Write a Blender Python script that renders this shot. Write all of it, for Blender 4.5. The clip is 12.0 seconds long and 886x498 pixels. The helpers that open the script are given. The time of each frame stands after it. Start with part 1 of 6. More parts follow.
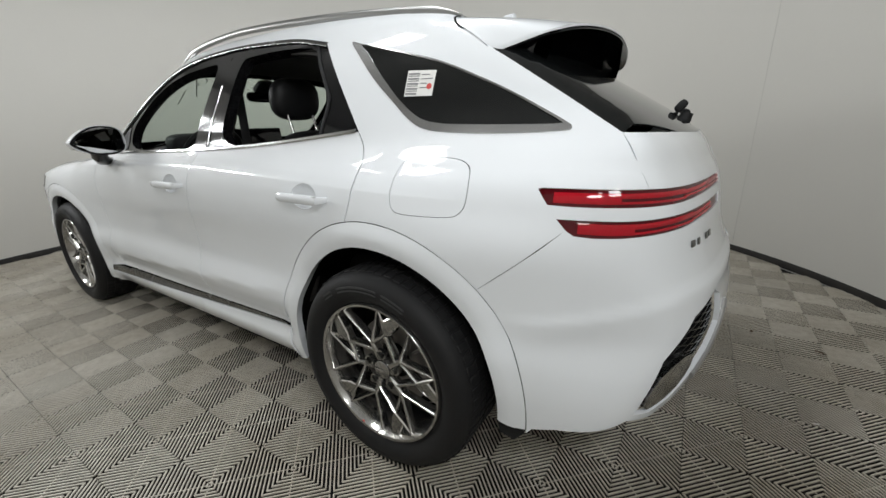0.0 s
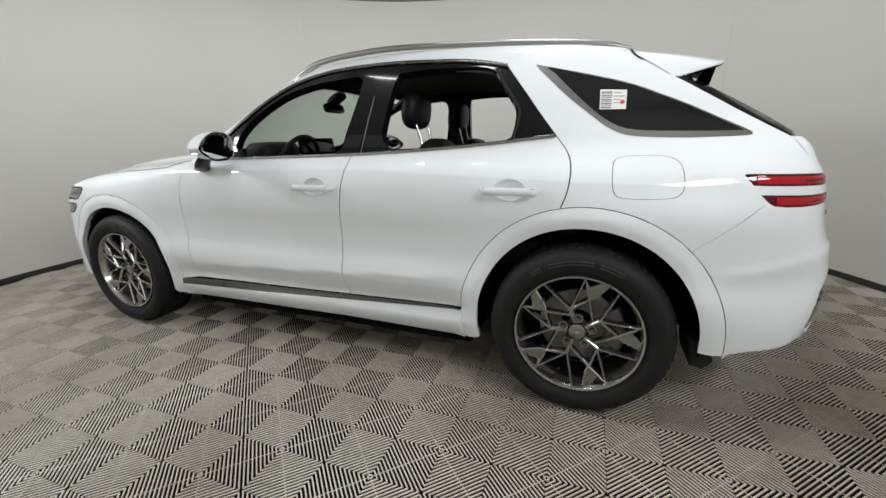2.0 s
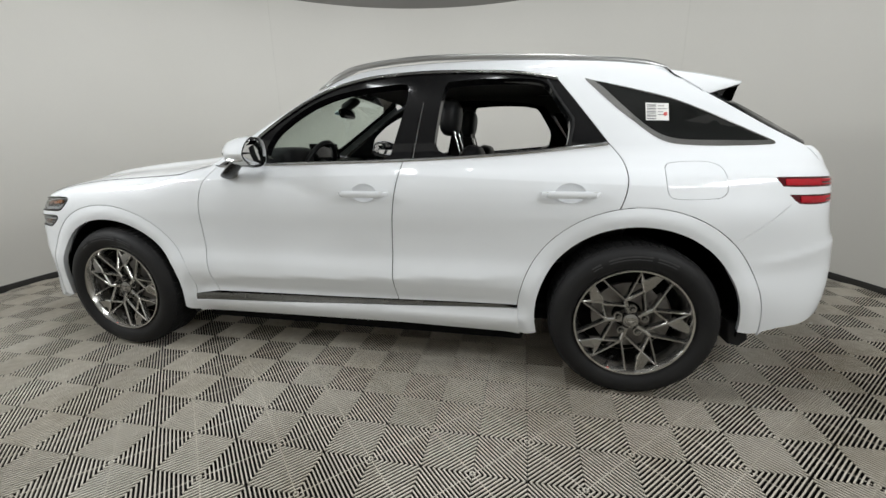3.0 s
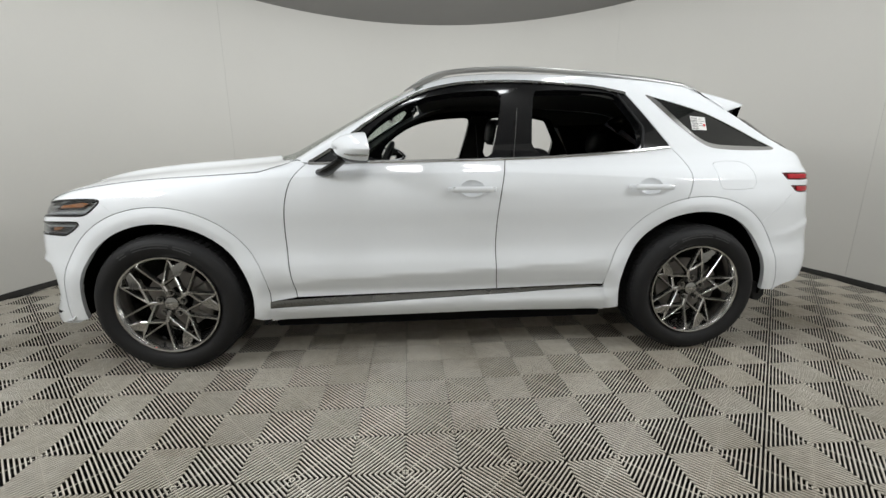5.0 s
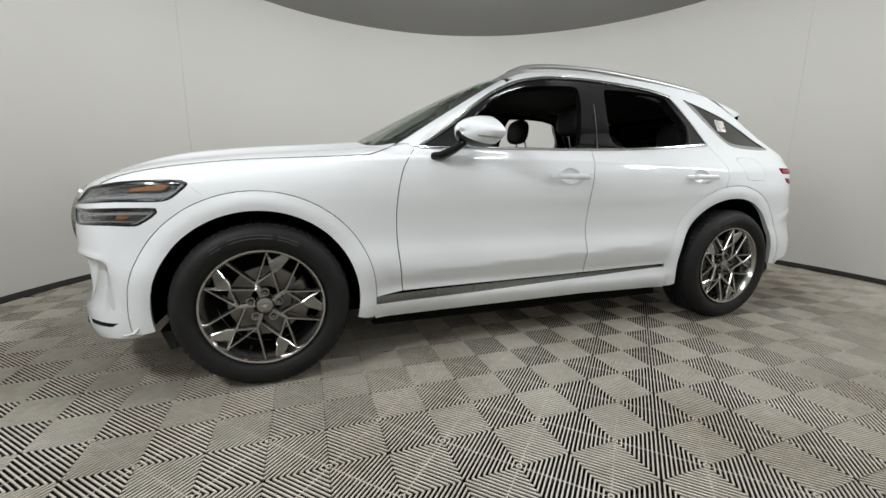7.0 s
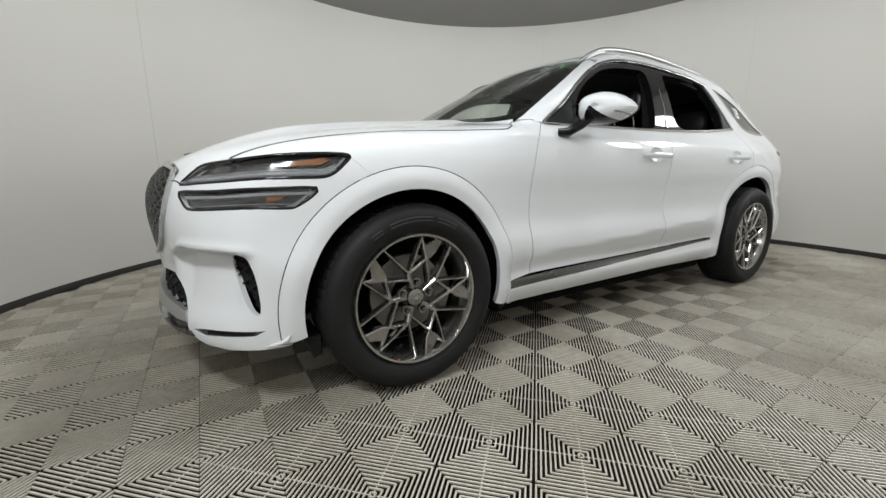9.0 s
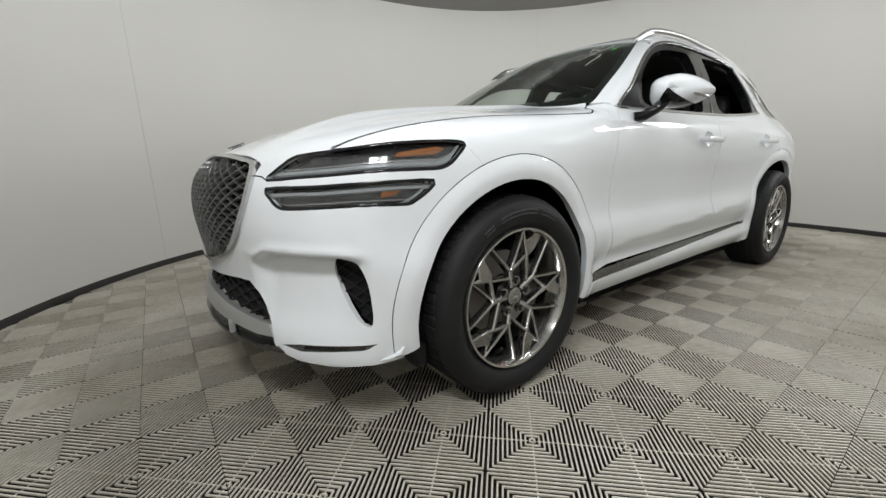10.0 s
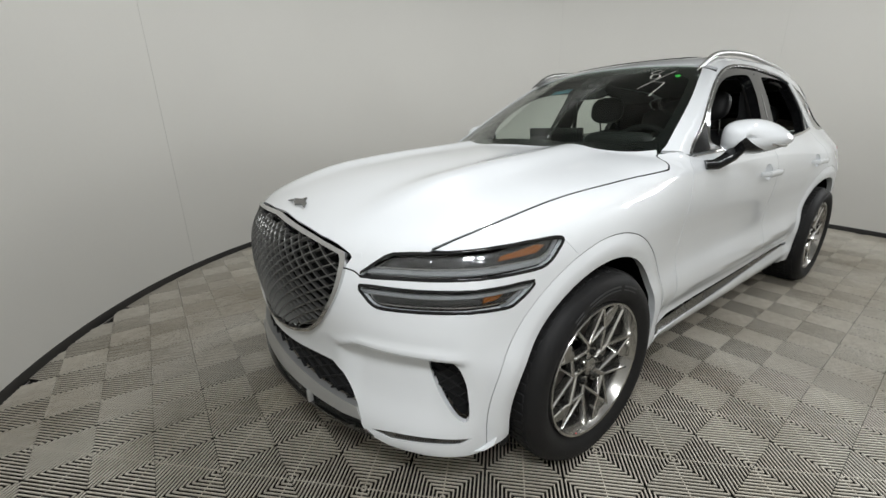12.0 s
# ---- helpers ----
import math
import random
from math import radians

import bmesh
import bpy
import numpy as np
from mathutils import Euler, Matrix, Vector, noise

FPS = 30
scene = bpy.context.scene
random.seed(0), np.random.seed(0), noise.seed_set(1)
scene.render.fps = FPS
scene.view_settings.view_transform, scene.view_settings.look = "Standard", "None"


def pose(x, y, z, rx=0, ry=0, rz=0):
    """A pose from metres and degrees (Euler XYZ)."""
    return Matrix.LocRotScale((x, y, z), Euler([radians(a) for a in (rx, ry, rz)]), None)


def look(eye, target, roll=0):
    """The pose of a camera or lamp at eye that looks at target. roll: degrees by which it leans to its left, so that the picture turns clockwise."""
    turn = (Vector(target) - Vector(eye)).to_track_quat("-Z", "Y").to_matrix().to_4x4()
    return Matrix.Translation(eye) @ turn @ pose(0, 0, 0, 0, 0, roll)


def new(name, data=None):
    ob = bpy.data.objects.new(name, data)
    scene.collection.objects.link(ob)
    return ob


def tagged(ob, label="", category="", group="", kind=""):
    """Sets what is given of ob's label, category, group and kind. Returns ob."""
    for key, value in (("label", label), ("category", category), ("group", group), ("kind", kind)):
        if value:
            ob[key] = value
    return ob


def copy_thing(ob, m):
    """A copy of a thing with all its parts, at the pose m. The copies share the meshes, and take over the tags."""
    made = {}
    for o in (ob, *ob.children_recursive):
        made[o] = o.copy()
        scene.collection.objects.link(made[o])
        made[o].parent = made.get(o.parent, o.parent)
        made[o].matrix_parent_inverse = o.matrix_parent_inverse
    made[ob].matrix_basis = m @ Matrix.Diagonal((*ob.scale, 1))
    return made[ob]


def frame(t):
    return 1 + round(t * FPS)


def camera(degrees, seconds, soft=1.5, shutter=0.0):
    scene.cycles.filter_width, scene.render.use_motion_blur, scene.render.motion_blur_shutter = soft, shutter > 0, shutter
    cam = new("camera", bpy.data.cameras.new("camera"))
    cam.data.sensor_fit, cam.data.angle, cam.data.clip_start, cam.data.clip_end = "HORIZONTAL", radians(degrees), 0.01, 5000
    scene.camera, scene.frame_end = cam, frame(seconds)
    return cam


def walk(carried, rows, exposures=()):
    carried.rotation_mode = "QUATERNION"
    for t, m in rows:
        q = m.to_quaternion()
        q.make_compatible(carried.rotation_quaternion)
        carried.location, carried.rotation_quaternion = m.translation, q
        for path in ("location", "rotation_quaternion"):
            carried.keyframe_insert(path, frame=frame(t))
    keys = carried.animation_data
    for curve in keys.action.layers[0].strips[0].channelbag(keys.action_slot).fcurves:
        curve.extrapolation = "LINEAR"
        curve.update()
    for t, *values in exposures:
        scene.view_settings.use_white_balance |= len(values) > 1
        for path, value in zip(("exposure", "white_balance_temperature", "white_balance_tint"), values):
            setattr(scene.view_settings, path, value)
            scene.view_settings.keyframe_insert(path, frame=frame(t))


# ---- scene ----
cam = camera(97.5, 12.0)
PATH = [
    (0, (2.267, -1.744, 1.174), (1.226, -0.146, 0.572), -1.8),
    (0.5, (2.089, -1.951, 1.182), (1.084, -0.319, 0.612), -1.9),
    (1, (1.916, -2.159, 1.178), (0.991, -0.473, 0.629), -1.8),
    (1.5, (1.657, -2.311, 1.169), (0.839, -0.568, 0.625), -1.6),
    (2, (1.449, -2.474, 1.155), (0.759, -0.674, 0.623), -1.3),
    (2.5, (1.213, -2.606, 1.155), (0.669, -0.751, 0.639), -1.0),
    (3, (0.931, -2.687, 1.169), (0.532, -0.795, 0.658), -1.0),
    (3.2, (0.824, -2.722, 1.159), (0.493, -0.817, 0.648), -0.6),
    (4.8, (-0.034, -2.91, 1.106), (0.032, -0.966, 0.64), -1.1),
    (5, (-0.17, -2.921, 1.09), (-0.015, -0.975, 0.652), -0.2),
    (5.5, (-0.463, -2.863, 1.07), (-0.175, -0.927, 0.659), 0.2),
    (6, (-0.692, -2.843, 1.01), (-0.29, -0.918, 0.645), 0.4),
    (6.5, (-0.951, -2.821, 0.962), (-0.427, -0.924, 0.606), 0.5),
    (7, (-1.226, -2.716, 0.939), (-0.587, -0.856, 0.576), 0.5),
    (7.2, (-1.312, -2.699, 0.938), (-0.649, -0.846, 0.579), 0.2),
    (8.8, (-2.029, -2.254, 0.848), (-1.044, -0.552, 0.486), -0.0),
    (9, (-2.111, -2.207, 0.844), (-1.092, -0.527, 0.47), -0.3),
    (9.5, (-2.291, -2.057, 0.82), (-1.192, -0.433, 0.425), -0.8),
    (10, (-2.444, -1.835, 0.851), (-1.3, -0.252, 0.423), -1.4),
    (10.5, (-2.547, -1.661, 0.941), (-1.384, -0.107, 0.46), -1.8),
    (11, (-2.623, -1.56, 1.063), (-1.457, -0.022, 0.537), -1.8),
    (11.5, (-2.641, -1.544, 1.182), (-1.493, -0.008, 0.613), -1.5),
    (12, (-2.595, -1.572, 1.219), (-1.476, -0.027, 0.619), -0.9),
]
EXPOSURES = [(0.0, -0.22), (1.0, -0.16), (2.5, -0.06), (5.0, 0.0), (9.0, 0.0), (10.5, -0.03), (12.0, -0.10)]
walk(cam, [(t, look(eye, target, roll)) for t, eye, target, roll in PATH], EXPOSURES)

# ---- light: a closed booth, lit by wall panels and by added fill panels under its ceiling ----
world = bpy.data.worlds.new("booth_world")
scene.world = world
world.use_nodes = True
world.node_tree.nodes["Background"].inputs[0].default_value = (0.5, 0.5, 0.5, 1)
world.node_tree.nodes["Background"].inputs[1].default_value = 0.0
HALL = (0.13, -0.07, 3.66, 3.12)  # centre x, centre y, radius, height of the round booth
LAMPS = ((208.5, 20.0), (218.0, 23.0), (318.0, 17.0), (327.5, 13.0))  # bearings and watts of the panels on the near wall, which face the car
WASHERS = ((-8, 9.5), (28, 11.0), (64, 14.3), (100, 14.8), (136, 14.8), (172, 14.3))  # bearings and watts of the added fill panels under the ceiling that face the far wall
NEAR_WASHERS = (212, 250, 290, 328)  # bearings of the added fill panels that face the near wall
NEAR_WATT, LAMP_SIZE = 16.0, (0.38, 0.36)

# ---- materials ----
def socket(node, names):
    for n in names:
        if n in node.inputs:
            return node.inputs[n]


def material(name, base, rough=0.5, metal=0.0, second=None, scale=8.0, amount=0.5, fine=120.0, bump=0.0, bump_scale=200.0,
             coat=0.0, vary=0.0, placed=False, rough_vary=0.0, transmission=0.0, ior=1.45, emit=None, spec=0.5):
    """Colour mixed by noise at two scales, with relief and uneven gloss."""
    m = bpy.data.materials.new(name)
    m.use_nodes = True
    nt = m.node_tree
    n, link = nt.nodes, nt.links.new
    s = n["Principled BSDF"]
    s.inputs["Roughness"].default_value, s.inputs["Metallic"].default_value = rough, metal
    socket(s, ("Coat Weight", "Clearcoat")).default_value = coat
    socket(s, ("Coat Roughness",)).default_value = 0.03
    socket(s, ("Transmission Weight",)).default_value = transmission
    s.inputs["IOR"].default_value = ior
    s.inputs["Specular IOR Level"].default_value = spec
    if emit:
        s.inputs["Emission Color"].default_value = (*emit[:3], 1)
        s.inputs["Emission Strength"].default_value = emit[3]
    co = n.new("ShaderNodeNewGeometry").outputs["Position"] if placed else n.new("ShaderNodeTexCoord").outputs["Object"]

    def noise_at(freq, detail=3.0):
        t = n.new("ShaderNodeTexNoise")
        t.inputs["Scale"].default_value, t.inputs["Detail"].default_value = freq, detail
        link(co, t.inputs["Vector"])
        return t.outputs["Fac"]

    second = second or tuple(c * 0.8 for c in base)
    big, small = noise_at(scale, 4.0), noise_at(fine)
    blend = n.new("ShaderNodeMath")
    blend.operation = "MULTIPLY_ADD"
    link(small, blend.inputs[0])
    blend.inputs[1].default_value = 0.4
    link(big, blend.inputs[2])
    ramp = n.new("ShaderNodeMapRange")
    ramp.inputs[1].default_value, ramp.inputs[2].default_value = 0.45, 0.95
    ramp.inputs[3].default_value, ramp.inputs[4].default_value = 0.0, amount
    link(blend.outputs[0], ramp.inputs[0])
    mix = n.new("ShaderNodeMix")
    mix.data_type = "RGBA"
    mix.inputs[6].default_value, mix.inputs[7].default_value = (*base, 1), (*second, 1)
    link(ramp.outputs[0], mix.inputs[0])
    colour = mix.outputs[2]
    if vary:
        info = n.new("ShaderNodeObjectInfo")
        v = n.new("ShaderNodeMapRange")
        v.inputs[3].default_value, v.inputs[4].default_value = 1 - vary, 1 + vary
        link(info.outputs["Random"], v.inputs[0])
        hsv = n.new("ShaderNodeHueSaturation")
        link(v.outputs[0], hsv.inputs["Value"])
        link(colour, hsv.inputs["Color"])
        colour = hsv.outputs[0]
    link(colour, s.inputs["Base Color"])
    if rough_vary:
        r = n.new("ShaderNodeMapRange")
        r.inputs[3].default_value, r.inputs[4].default_value = max(rough - rough_vary, 0.02), rough + rough_vary
        link(big, r.inputs[0])
        link(r.outputs[0], s.inputs["Roughness"])
    if bump:
        b = n.new("ShaderNodeBump")
        b.inputs["Strength"].default_value, b.inputs["Distance"].default_value = bump, 0.002
        link(noise_at(bump_scale), b.inputs["Height"])
        link(b.outputs[0], s.inputs["Normal"])
    return m


PAINT = material("pearl_white_paint", (0.79, 0.81, 0.835), 0.32, 0.0, (0.765, 0.785, 0.81), 3.0, 0.5, 900.0, coat=1.0, rough_vary=0.02, spec=0.12)
GLOSS_BLACK = material("gloss_black_trim", (0.006, 0.006, 0.007), 0.10, 0.0, (0.009, 0.009, 0.009), 6.0, coat=0.25, rough_vary=0.03, spec=0.3)
BLACK = material("black_plastic", (0.014, 0.014, 0.015), 0.55, 0.0, (0.022, 0.022, 0.022), 20.0, bump=0.25, bump_scale=700.0, spec=0.25)
CAVITY = material("black_liner", (0.006, 0.006, 0.006), 0.9, 0.0, (0.010, 0.010, 0.010), 15.0, bump=0.3, bump_scale=300.0, spec=0.05)
CHROME = material("satin_chrome", (0.62, 0.62, 0.62), 0.16, 1.0, (0.56, 0.56, 0.56), 9.0, rough_vary=0.05)
RAIL = material("satin_aluminium_rail", (0.40, 0.40, 0.395), 0.38, 1.0, (0.36, 0.36, 0.355), 12.0, rough_vary=0.05)
MESH = material("satin_grille_metal", (0.21, 0.21, 0.205), 0.46, 1.0, (0.28, 0.28, 0.275), 12.0, rough_vary=0.06)
DARK_CHROME = material("dark_chrome", (0.20, 0.20, 0.195), 0.26, 1.0, (0.16, 0.16, 0.155), 12.0, rough_vary=0.06)
ALLOY = material("dark_grey_alloy", (0.40, 0.395, 0.382), 0.11, 0.95, (0.21, 0.205, 0.195), 16.0, fine=500.0, rough_vary=0.06)
# lighter than the alloy: bright reflections along the spoke edges, put into the colour
EDGE = material("brightened_spoke_edge", (0.74, 0.73, 0.71), 0.20, 1.0, (0.60, 0.59, 0.57), 16.0, rough_vary=0.05)
BARREL = material("alloy_barrel", (0.52, 0.51, 0.49), 0.17, 0.95, (0.28, 0.27, 0.26), 10.0, rough_vary=0.06)
RUBBER = material("tyre_rubber", (0.011, 0.011, 0.012), 0.60, 0.0, (0.020, 0.019, 0.018), 14.0, fine=300.0, bump=0.3, bump_scale=420.0, rough_vary=0.1, spec=0.30)
MARK = material("worn_sidewall_print", (0.05, 0.05, 0.052), 0.6, 0.0, (0.03, 0.03, 0.03), 30.0)
STEEL = material("brake_steel", (0.30, 0.29, 0.28), 0.40, 1.0, (0.22, 0.20, 0.18), 25.0, rough_vary=0.1)
LEATHER = material("black_leather", (0.012, 0.012, 0.013), 0.45, 0.0, (0.018, 0.018, 0.018), 12.0, bump=0.4, bump_scale=260.0, spec=0.25)
TRIM_GREY = material("dark_cabin_trim", (0.018, 0.017, 0.016), 0.6, 0.0, (0.026, 0.024, 0.022), 10.0, bump=0.3, bump_scale=400.0, spec=0.15)
LINER = material("grey_headliner", (0.05, 0.048, 0.045), 0.85, 0.0, (0.06, 0.058, 0.055), 12.0, bump=0.3, bump_scale=600.0)
PRIVACY = material("privacy_glass", (0.006, 0.007, 0.007), 0.04, 0.0, (0.008, 0.008, 0.008), 2.0, coat=0.3)
RED = material("red_lamp_plastic", (0.42, 0.006, 0.016), 0.14, 0.0, (0.30, 0.004, 0.010), 20.0, coat=0.8, spec=0.0)
DEEP_RED = material("deep_red_lamp_plastic", (0.085, 0.002, 0.005), 0.12, 0.0, (0.05, 0.001, 0.003), 20.0, coat=0.8, spec=0.0)
AMBER = material("amber_reflector", (0.30, 0.095, 0.012), 0.20, 0.0, (0.10, 0.03, 0.008), 45.0, coat=1.0)
LAMP_DARK = material("smoked_lamp_housing", (0.038, 0.039, 0.041), 0.22, 0.4, (0.045, 0.045, 0.048), 30.0, coat=1.0)
SKID = material("satin_silver_plastic", (0.46, 0.46, 0.455), 0.38, 0.5, (0.40, 0.40, 0.395), 9.0)
LAMP_CLEAR = material("frosted_light_guide", (0.34, 0.35, 0.36), 0.25, 0.2, (0.24, 0.25, 0.26), 40.0, coat=1.0)
LEAF = material("dry_leaf", (0.10, 0.055, 0.025), 0.7, 0.0, (0.06, 0.035, 0.018), 60.0)
PAPER = material("white_paper", (0.78, 0.77, 0.75), 0.6, 0.0, (0.72, 0.71, 0.69), 30.0)
INK = material("grey_ink", (0.16, 0.16, 0.17), 0.6, 0.0, (0.22, 0.22, 0.22), 60.0)
RED_INK = material("red_sticker", (0.60, 0.08, 0.07), 0.5, 0.0, (0.52, 0.07, 0.06), 60.0)
GREEN_INK = material("green_sticker", (0.05, 0.55, 0.08), 0.5, 0.0, (0.05, 0.48, 0.07), 60.0)
BLUE_INK = material("blue_sticker", (0.10, 0.35, 0.48), 0.5, 0.0, (0.14, 0.40, 0.52), 60.0)
CHALK = material("white_marker", (0.72, 0.70, 0.66), 0.7, 0.0, (0.60, 0.58, 0.55), 90.0)
WALL = material("pale_grey_wall_paint", (0.63, 0.615, 0.578), 0.62, 0.0, (0.60, 0.585, 0.548), 0.9, 0.6, 60.0, bump=0.06, bump_scale=160.0, rough_vary=0.05)
JOINT = material("grey_wall_joint", (0.60, 0.588, 0.553), 0.6, 0.0, (0.42, 0.41, 0.39), 2.2, 0.8)
CEIL = material("grey_ceiling_paint", (0.30, 0.295, 0.285), 0.85, 0.0, (0.27, 0.265, 0.255), 1.2, 0.6, 60.0, bump=0.1, bump_scale=120.0)
COVE = material("black_vinyl_base", (0.018, 0.017, 0.016), 0.45, 0.0, (0.035, 0.032, 0.03), 6.0, bump=0.1)
RIB = material("grey_floor_tile_plastic", (0.70, 0.665, 0.59), 0.46, 0.0, (0.34, 0.295, 0.225), 1.1, 0.92, 26.0, bump=0.3, bump_scale=260.0, vary=0.07, rough_vary=0.12, placed=True)
# the shade deep in the grooves, put into a near-black colour
GROOVE_SHADE = material("shaded_groove_plastic", (0.028, 0.025, 0.021), 0.85, 0.0, (0.02, 0.018, 0.015), 9.0, placed=True)
# near-black: the darkness of the gaps between ribs is put into this colour
PIT = material("near_black_slab_under_tiles", (0.012, 0.011, 0.010), 0.9, 0.0, (0.022, 0.02, 0.018), 4.0, bump=0.2)
LAMP_FRAME = material("white_lamp_frame", (0.75, 0.75, 0.74), 0.5, 0.0, (0.70, 0.70, 0.69), 8.0)
MIRROR = material("mirror_glass", (0.85, 0.86, 0.87), 0.02, 1.0, (0.83, 0.84, 0.85), 2.0)


def clear_glass(name, tint, rough=0.0):
    """A thin pane: mostly see-through, with a mirror-like sheen that grows at grazing angles."""
    m = bpy.data.materials.new(name)
    m.use_nodes = True
    nt = m.node_tree
    n, link = nt.nodes, nt.links.new
    n.remove(n["Principled BSDF"])
    t, g, mix, lw = n.new("ShaderNodeBsdfTransparent"), n.new("ShaderNodeBsdfGlossy"), n.new("ShaderNodeMixShader"), n.new("ShaderNodeLayerWeight")
    up, fr = n.new("ShaderNodeMath"), n.new("ShaderNodeMath")
    up.operation, fr.operation = "POWER", "MULTIPLY_ADD"
    lw.inputs[0].default_value, up.inputs[1].default_value = 0.5, 5.0
    fr.inputs[1].default_value, fr.inputs[2].default_value = 0.85, 0.035
    link(lw.outputs["Facing"], up.inputs[0])
    link(up.outputs[0], fr.inputs[0])
    t.inputs[0].default_value = (*tint, 1)
    g.inputs["Roughness"].default_value = rough
    link(fr.outputs[0], mix.inputs[0])
    link(t.outputs[0], mix.inputs[1])
    link(g.outputs[0], mix.inputs[2])
    link(mix.outputs[0], n["Material Output"].inputs[0])
    return m


SCREEN_GLASS = clear_glass("green_tinted_windscreen", (0.86, 0.91, 0.87))
LENS = clear_glass("clear_lamp_lens", (0.96, 0.965, 0.97))

# ---- building helpers ----
def mesh_of(bm, name, smooth=True):
    me = bpy.data.meshes.new(name)
    bm.normal_update()
    bm.to_mesh(me)
    bm.free()
    if smooth:
        me.polygons.foreach_set("use_smooth", [True] * len(me.polygons))
        me.set_sharp_from_angle(angle=radians(38))
    return me


def part(name, bm, mat, parent, label="", smooth=True):
    """One mesh object from a bmesh (or mesh data), under its thing."""
    me = bm if isinstance(bm, bpy.types.Mesh) else mesh_of(bm, name, smooth)
    if not me.materials:
        me.materials.append(mat)
    ob = new(name, me)
    ob.parent = parent
    return tagged(ob, label)


def group_of(name, label, category, group="", kind="", parent=None):
    ob = new(name)
    ob.empty_display_size = 0.1
    ob.parent = parent
    return tagged(ob, label, category, group, kind)


def box(bm, size, m=None, bevel=0.0, segs=2):
    made = bmesh.ops.create_cube(bm, size=1.0, matrix=(m or Matrix()) @ Matrix.Diagonal((*size, 1)))
    if bevel:
        edges = list({e for v in made["verts"] for e in v.link_edges})
        bmesh.ops.bevel(bm, geom=edges, offset=bevel, segments=segs, affect="EDGES", profile=0.5)
    return bm


def rod(bm, a, b, r, n=10, r2=None):
    a, b = Vector(a), Vector(b)
    m = Matrix.Translation((a + b) / 2) @ (b - a).to_track_quat("Z", "Y").to_matrix().to_4x4()
    bmesh.ops.create_cone(bm, cap_ends=True, segments=n, radius1=r, radius2=r if r2 is None else r2, depth=(b - a).length, matrix=m)
    return bm


def tube(bm, path, r, n=8, flat=1.0, up=(0, 0, 1), caps=True):
    """A bar of round or flattened section along a path; r may differ point by point."""
    path = [Vector(p) for p in path]
    rings = []
    for i, p in enumerate(path):
        t = (path[min(i + 1, len(path) - 1)] - path[max(i - 1, 0)]).normalized()
        a = t.cross(Vector(up)).normalized()
        b = a.cross(t).normalized()
        rr = r[i] if isinstance(r, (list, tuple)) else r
        rings.append([bm.verts.new(p + a * rr * math.cos(2 * math.pi * k / n) + b * rr * flat * math.sin(2 * math.pi * k / n)) for k in range(n)])
    for p, q in zip(rings, rings[1:]):
        for k in range(n):
            bm.faces.new((p[k], p[(k + 1) % n], q[(k + 1) % n], q[k]))
    if caps:
        bm.faces.new(rings[0][::-1])
        bm.faces.new(rings[-1])
    bmesh.ops.recalc_face_normals(bm, faces=bm.faces[:])
    return bm


def lathe(bm, profile, n=72, m=None, close=False):
    """Turns (radius, along) pairs round the y axis."""
    m = m or Matrix()
    rings = [[bm.verts.new(m @ Vector((r * math.cos(2 * math.pi * k / n), y, r * math.sin(2 * math.pi * k / n)))) for k in range(n)] for r, y in profile]
    pairs = list(zip(rings, rings[1:])) + ([(rings[-1], rings[0])] if close else [])
    for p, q in pairs:
        for k in range(n):
            bm.faces.new((p[k], p[(k + 1) % n], q[(k + 1) % n], q[k]))
    return bm


def prism(bm, outline, depth, m=None, bevel=0.0, edge=-1):
    """A plate: an outline in the plane (x, z), from y = 0 to depth."""
    m = m or Matrix()
    a = [bm.verts.new(m @ Vector((p[0], 0, p[1]))) for p in outline]
    b = [bm.verts.new(m @ Vector((p[0], depth, p[1]))) for p in outline]
    n = len(outline)
    faces = [bm.faces.new(a), bm.faces.new(b[::-1])] + [bm.faces.new((a[k], b[k], b[(k + 1) % n], a[(k + 1) % n])) for k in range(n)]
    bmesh.ops.recalc_face_normals(bm, faces=faces)
    if bevel:
        edges = [e for f in faces[:1] for e in f.edges]
        bmesh.ops.bevel(bm, geom=edges, offset=bevel, segments=1, affect="EDGES", material=edge)
    return bm


def soften(pts, times=2, closed=True):
    """Cuts the corners of a line."""
    p = np.array(pts, float)
    for _ in range(times):
        q = np.roll(p, -1, 0) if closed else p[1:]
        a = p if closed else p[:-1]
        r = np.empty((2 * len(a), p.shape[1]))
        r[0::2], r[1::2] = 0.75 * a + 0.25 * q, 0.25 * a + 0.75 * q
        p = r if closed else np.vstack([p[:1], r, p[-1:]])
    return [tuple(v) for v in p]


def flow(pts, per=6, closed=False):
    """A smooth line through the points."""
    p = np.array(pts, float)
    n = len(p)
    out = []
    for i in range(n if closed else n - 1):
        get = (lambda k: p[k % n]) if closed else (lambda k: p[min(max(k, 0), n - 1)])
        a, b, c, d = get(i - 1), get(i), get(i + 1), get(i + 2)
        for s in np.arange(per) / per:
            out.append(0.5 * (2 * b + (c - a) * s + (2 * a - 5 * b + 4 * c - d) * s**2 + (3 * b - a - 3 * c + d) * s**3))
    if not closed:
        out.append(p[-1])
    return [tuple(v) for v in out]


def arc(cx, cz, r, a0, a1, n=24):
    return [(cx + r * math.cos(radians(a0 + (a1 - a0) * k / n)), cz + r * math.sin(radians(a0 + (a1 - a0) * k / n))) for k in range(n + 1)]


